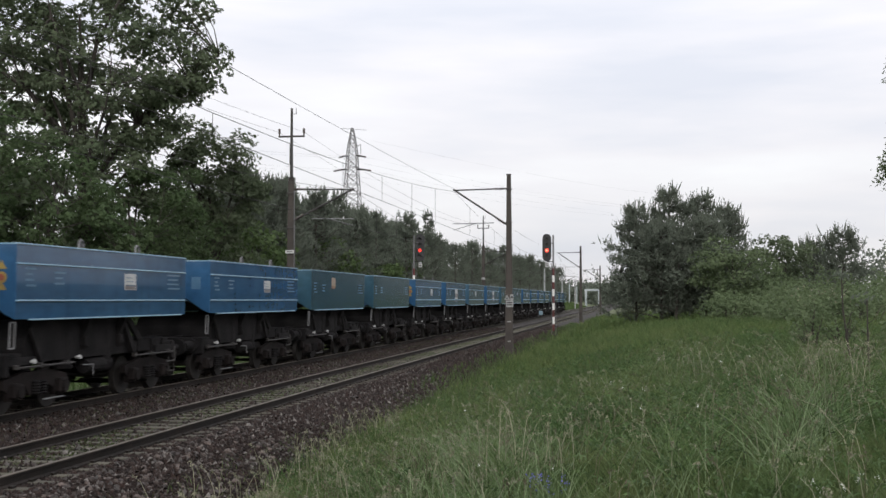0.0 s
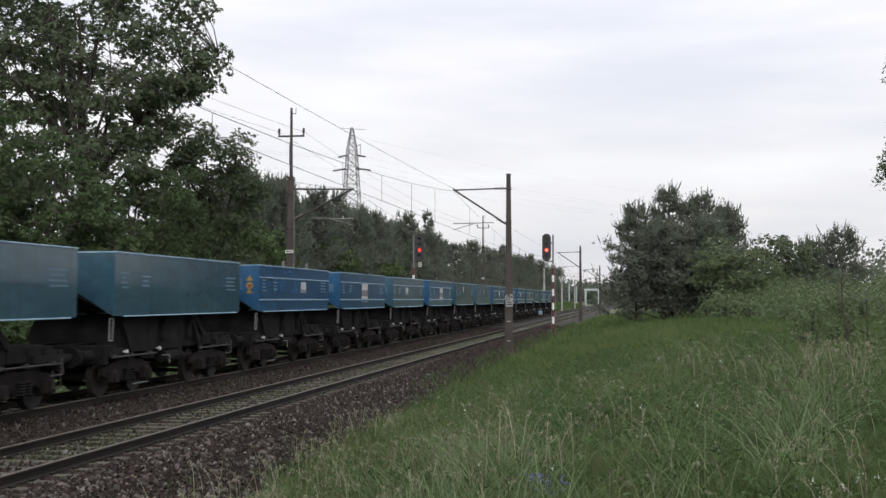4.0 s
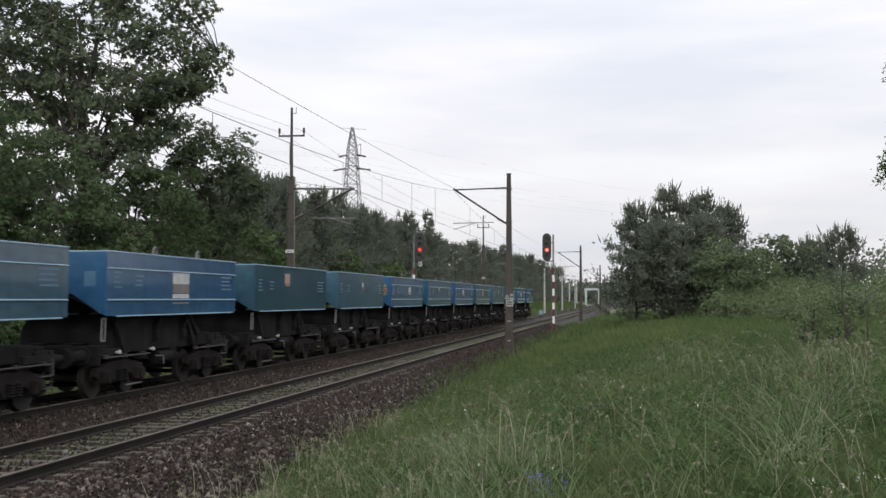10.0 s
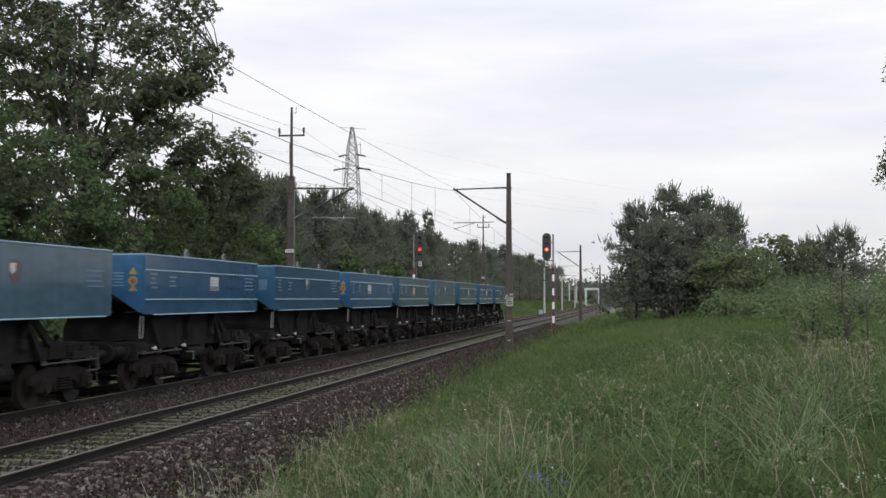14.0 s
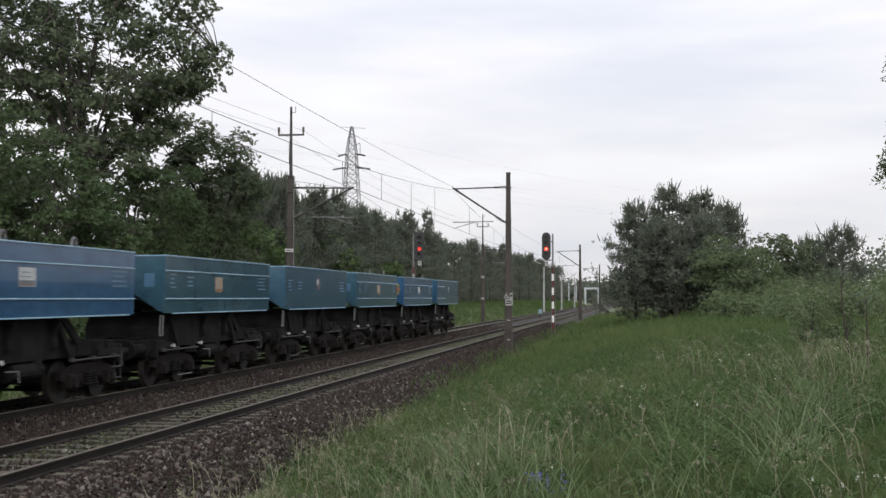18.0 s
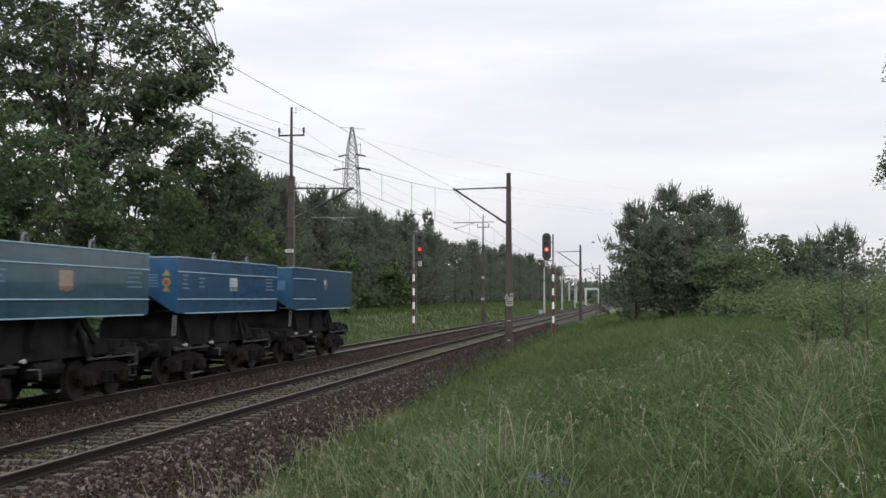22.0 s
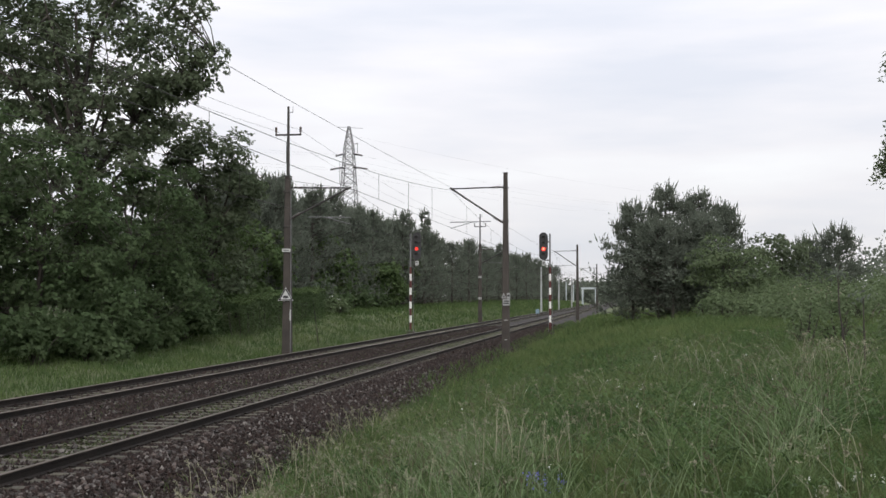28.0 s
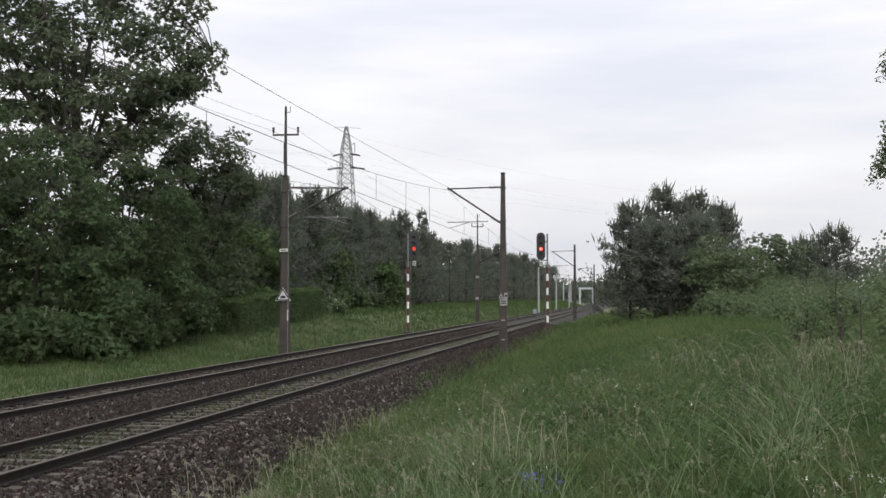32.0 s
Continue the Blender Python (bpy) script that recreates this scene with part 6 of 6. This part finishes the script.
# weeds along the ballast edge and between the tracks
x = np.concatenate([rng.uniform(-6.4, -4.9, 2600), rng.normal(-10.85, 0.4, 1300), rng.normal(-8.75, 0.33, 9000), rng.normal(-13, 0.4, 700)])
tall = np.concatenate([np.full(2600, 0.3), np.full(1300, 0.22), np.full(9000, 0.09), np.full(700, 0.12)])
y = 12 + 75 * rng.random(len(x)) ** 1.4
v, f = blades(rng, x, y, tall, 0.013, 0.9, 2)
v[:, 2] += np.repeat(np.where(x < -5.0, np.maximum(bed_z(x), ground_z(x, y)) - ground_z(x, y), 0), 5)
tagged(raw("ballast_weeds", v, f, M_VERGE), "thin weeds growing in the ballast", "weeds", kind="stuff")

x = rng.uniform(-6.6, -5.2, 2600)
y = rng.uniform(34, 130, 2600)
v, f = blades(rng, x, y, 0.4, 0.04, 0.7, 2)
v[:, 2] += np.repeat(np.maximum(bed_z(x), ground_z(x, y)) - ground_z(x, y), 5)
tagged(raw("ballast_weeds", v, f, M_VERGE), "weeds creeping over the ballast slope", "weeds", kind="stuff")

# a few flowers in the meadow
M_BLUEFLOWER = mat("violet_petals", (0.13, 0.12, 0.5), (0.2, 0.17, 0.6), 0.6, scale=8, fine=60, bump=0)
M_PALEFLOWER = mat("white_petals", (0.6, 0.62, 0.58), (0.75, 0.76, 0.72), 0.6, scale=8, fine=60, bump=0)


def flower(x, y, h, material, label, seed, n=26, spread=0.025):
    r = np.random.default_rng(seed)
    ob = empty("wild_flower", pose(x, y, float(ground_z(x, y))), label, "flower", "meadow flowers")
    bm = bmesh.new()
    bent_tube(bm, [Vector((0, 0, -0.03)), Vector((0.01, 0, h * 0.5)), Vector((0.0, 0.01, h))], [0.003, 0.0025, 0.002], 5)
    part("stem", bm, M_GRASS, ob)
    c = np.array([0, 0.01, h - spread]) + r.normal(size=(n, 3)) * np.array([spread, spread, spread * 1.8])
    v, f = leaf_mesh(r, c, 0.022, 0.6)
    raw("petals", v, f, material, ob)


for i, (x, y, h) in enumerate(((-0.98, 11.4, 0.5), (-0.9, 11.5, 0.45), (-0.8, 11.3, 0.42), (-0.66, 11.35, 0.4))):
    flower(x, y, h, M_BLUEFLOWER, "small violet-blue wild flower in the grass", 300 + i)
for i in range(16):
    flower(1.1 + 1.0 * random.random(), 8.7 + 0.9 * random.random(), 0.24 + 0.1 * random.random(), M_PALEFLOWER, "tiny white wild flower in the grass", 340 + i, 8, 0.01)
for i in range(16):
    flower(-3.2 + 5.5 * random.random(), 10 + 12 * random.random(), 0.5 + 0.25 * random.random(), M_PALEFLOWER, "tiny white wild flower in the grass", 320 + i, 5, 0.008)

# ---- ballast stones and sleepers ----
M_LOOSE = mat("loose_stone", (0.03, 0.022, 0.018), (0.085, 0.066, 0.058), 0.75, scale=6, fine=40, bump=0.4, vary=0.7)

def off_sleepers(x, y, keep_in=0.145):
    """True where no sleeper of the near track lies."""
    k = (y - 10) / SLEEPER_STEP
    return (np.abs(k - np.round(k)) * SLEEPER_STEP > keep_in) | (np.abs(x - CENTRES[0]) > 1.27)


def stones(name, rng, n, x0, x1, y0, y1, size, lift=0.0, material=None, blocky=False):
    """Crushed stones half sunk in the bed: four-sided chips, or blocks with a broken top."""
    x, y = rng.uniform(x0, x1, n), y0 + (y1 - y0) * rng.random(n) ** 1.3
    k = off_sleepers(x, y)
    x, y = x[k], y[k]
    n = len(x)
    c = np.stack([x, y, bed_z(x) + size * 0.1 + lift * rng.random(n)], 1)
    a = rng.random(n) * 6.283
    ca, sa = np.cos(a)[:, None], np.sin(a)[:, None]
    if blocky:
        d = np.array([(1, 0, -0.55), (0, 1, -0.55), (-1, 0, -0.55), (0, -1, -0.55), (0.62, 0, 0.4), (0, 0.62, 0.4), (-0.62, 0, 0.4), (0, -0.62, 0.4)])
        t = np.array([(0, 1, 5, 4), (1, 2, 6, 5), (2, 3, 7, 6), (3, 0, 4, 7), (4, 5, 6, 7)])
    else:
        d = np.array([(1, 0, -0.3), (0, 1, -0.3), (-1, 0, -0.3), (0, -1, -0.3), (0, 0, 1)], float)
        t = np.array([(0, 1, 4), (1, 2, 4), (2, 3, 4), (3, 0, 4)])
    m = len(d)
    r = size * rng.uniform(0.35, 0.72, (n, m, 1)) * rng.uniform(0.7, 1.25, (n, 1, 1))
    dd = np.stack([d[None, :, 0] * ca - d[None, :, 1] * sa, d[None, :, 0] * sa + d[None, :, 1] * ca, np.broadcast_to(d[None, :, 2], (n, m))], -1)
    dd = dd + rng.normal(size=(n, m, 3)) * 0.22
    # each stone lies tilted
    tilt = rng.normal(size=(n, 1, 2)) * 0.4
    dd[:, :, 2] += dd[:, :, 0] * tilt[:, :, 0] + dd[:, :, 1] * tilt[:, :, 1]
    v = (c[:, None] + dd * r).reshape(-1, 3)
    f = (np.arange(n)[:, None, None] * m + t[None]).reshape(-1, t.shape[1])
    return tagged(raw(name, v, f, material or M_STONE), "loose brown-grey crushed stones of the track bed", "ballast", kind="stuff")


grass_patch("verge_grass", "soft green grass at the end of the verge", np.random.default_rng(71), 12000, -36, -16.4, 228, 425, 0.7, 0.3, 0.5, 2, M_VERGE, wedge=False)

rng = np.random.default_rng(70)
stones("ballast_stones", rng, 21000, -7.5, -5.1, 12, 25, 0.06, 0.05, blocky=True)
stones("ballast_stones", rng, 19000, -7.5, -5.1, 24, 50, 0.075, 0.05)
stones("ballast_stones", rng, 7000, -7.95, -7.42, 12, 50, 0.055, 0.0)
stones("ballast_stones", rng, 4500, -9.45, -8.05, 14, 48, 0.075, 0.0)
stones("ballast_stones", rng, 17000, -12.2, -9.6, 17, 52, 0.072, 0.035)
stones("ballast_stones", rng, 5000, -15.0, -12.3, 21, 52, 0.1)

stones("ballast_stones", rng, 12000, -7.9, -5.2, 48, 110, 0.1, 0.03)
stones("ballast_stones", rng, 7000, -12.2, -9.6, 50, 100, 0.1, 0.02)
stones("pale_stones", rng, 1700, -7.4, -5.3, 12, 40, 0.075, 0.05, M_PALESTONE)
stones("pale_stones", rng, 900, -12.2, -8.2, 15, 46, 0.065, 0.04, M_PALESTONE)

n = 17000
q = np.stack([rng.uniform(-9.42, -8.08, n), 13 + 70 * rng.random(n) ** 1.5, np.zeros(n)], 1)
keep = np.sin(q[:, 0] * 3.1 + 1.3 * np.sin(q[:, 1] * 0.6)) + np.sin(q[:, 1] * 1.1) + rng.normal(size=n) * 0.6 > -0.6
q = q[keep]
q[:, 2] = -0.152 + rng.uniform(-0.02, 0.012, len(q))
v, f = leaf_mesh(rng, q, 0.05, 0.6, 1.0)
tagged(raw("track_moss", v, f, M_MOSS), "olive moss and tiny weeds between rails", "moss", kind="stuff")

# single stones nearest the camera, parts of the bed
bed = bpy.data.objects["ballast_bed"]
kinds = []
for i in range(5):
    bm = bmesh.new()
    bmesh.ops.create_icosphere(bm, subdivisions=1, radius=0.05)
    for vert in bm.verts:
        vert.co = Vector((vert.co.x * random.uniform(0.7, 1.4), vert.co.y * random.uniform(0.7, 1.3), vert.co.z * random.uniform(0.5, 1.0)))
    me = bpy.data.meshes.new("stone")
    bm.to_mesh(me)
    bm.free()
    me.materials.append(M_LOOSE)
    kinds.append(me)
for i in range(300):
    x, y = random.uniform(-7.4, -5.5), 12.5 + 9 * random.random() ** 1.3
    o = new("stone", kinds[i % 5])
    o.parent = bed
    s = random.uniform(0.6, 1.35)
    o.matrix_basis = pose(x, y, float(bed_z(x)) + 0.045, random.uniform(-30, 30), random.uniform(-30, 30), random.uniform(0, 360)) @ Matrix.Diagonal((s, s, s, 1))

tracks = [o for o in scene.objects if o.name.startswith("track")]
bm = bmesh.new()
box(bm, -1.25, 1.25, -0.12, 0.12, -0.36, -0.157, 0.018)
first = part("sleeper", bm, M_SLEEPER, tracks[0])
first.location = (0, 10, 0)
bm = bmesh.new()
for s in (-0.7535, 0.7535):
    for e in (-0.1, 0.1):
        box(bm, s + e - 0.03, s + e + 0.03, -0.05, 0.05, -0.156, -0.125)
clip = part("rail_clips", bm, M_RAIL, first)
for tr in tracks:
    for i in range(150):
        if tr is tracks[0] and i == 0:
            continue
        o = new("sleeper", first.data)
        o.parent = tr
        o.location = (random.uniform(-0.03, 0.03), 10 + i * SLEEPER_STEP + random.uniform(-0.02, 0.02), random.uniform(-0.004, 0.004))
        c = new("rail_clips", clip.data)
        c.parent = o
    bm = bmesh.new()
    for i in [*range(-540, 0), *range(150, 560)]:
        box(bm, -1.25, 1.25, 10 + i * SLEEPER_STEP - 0.12, 10 + i * SLEEPER_STEP + 0.12, -0.3, -0.157)
    tagged(part("far_sleepers", bm, M_SLEEPER, tr), kind="stuff")

motions()
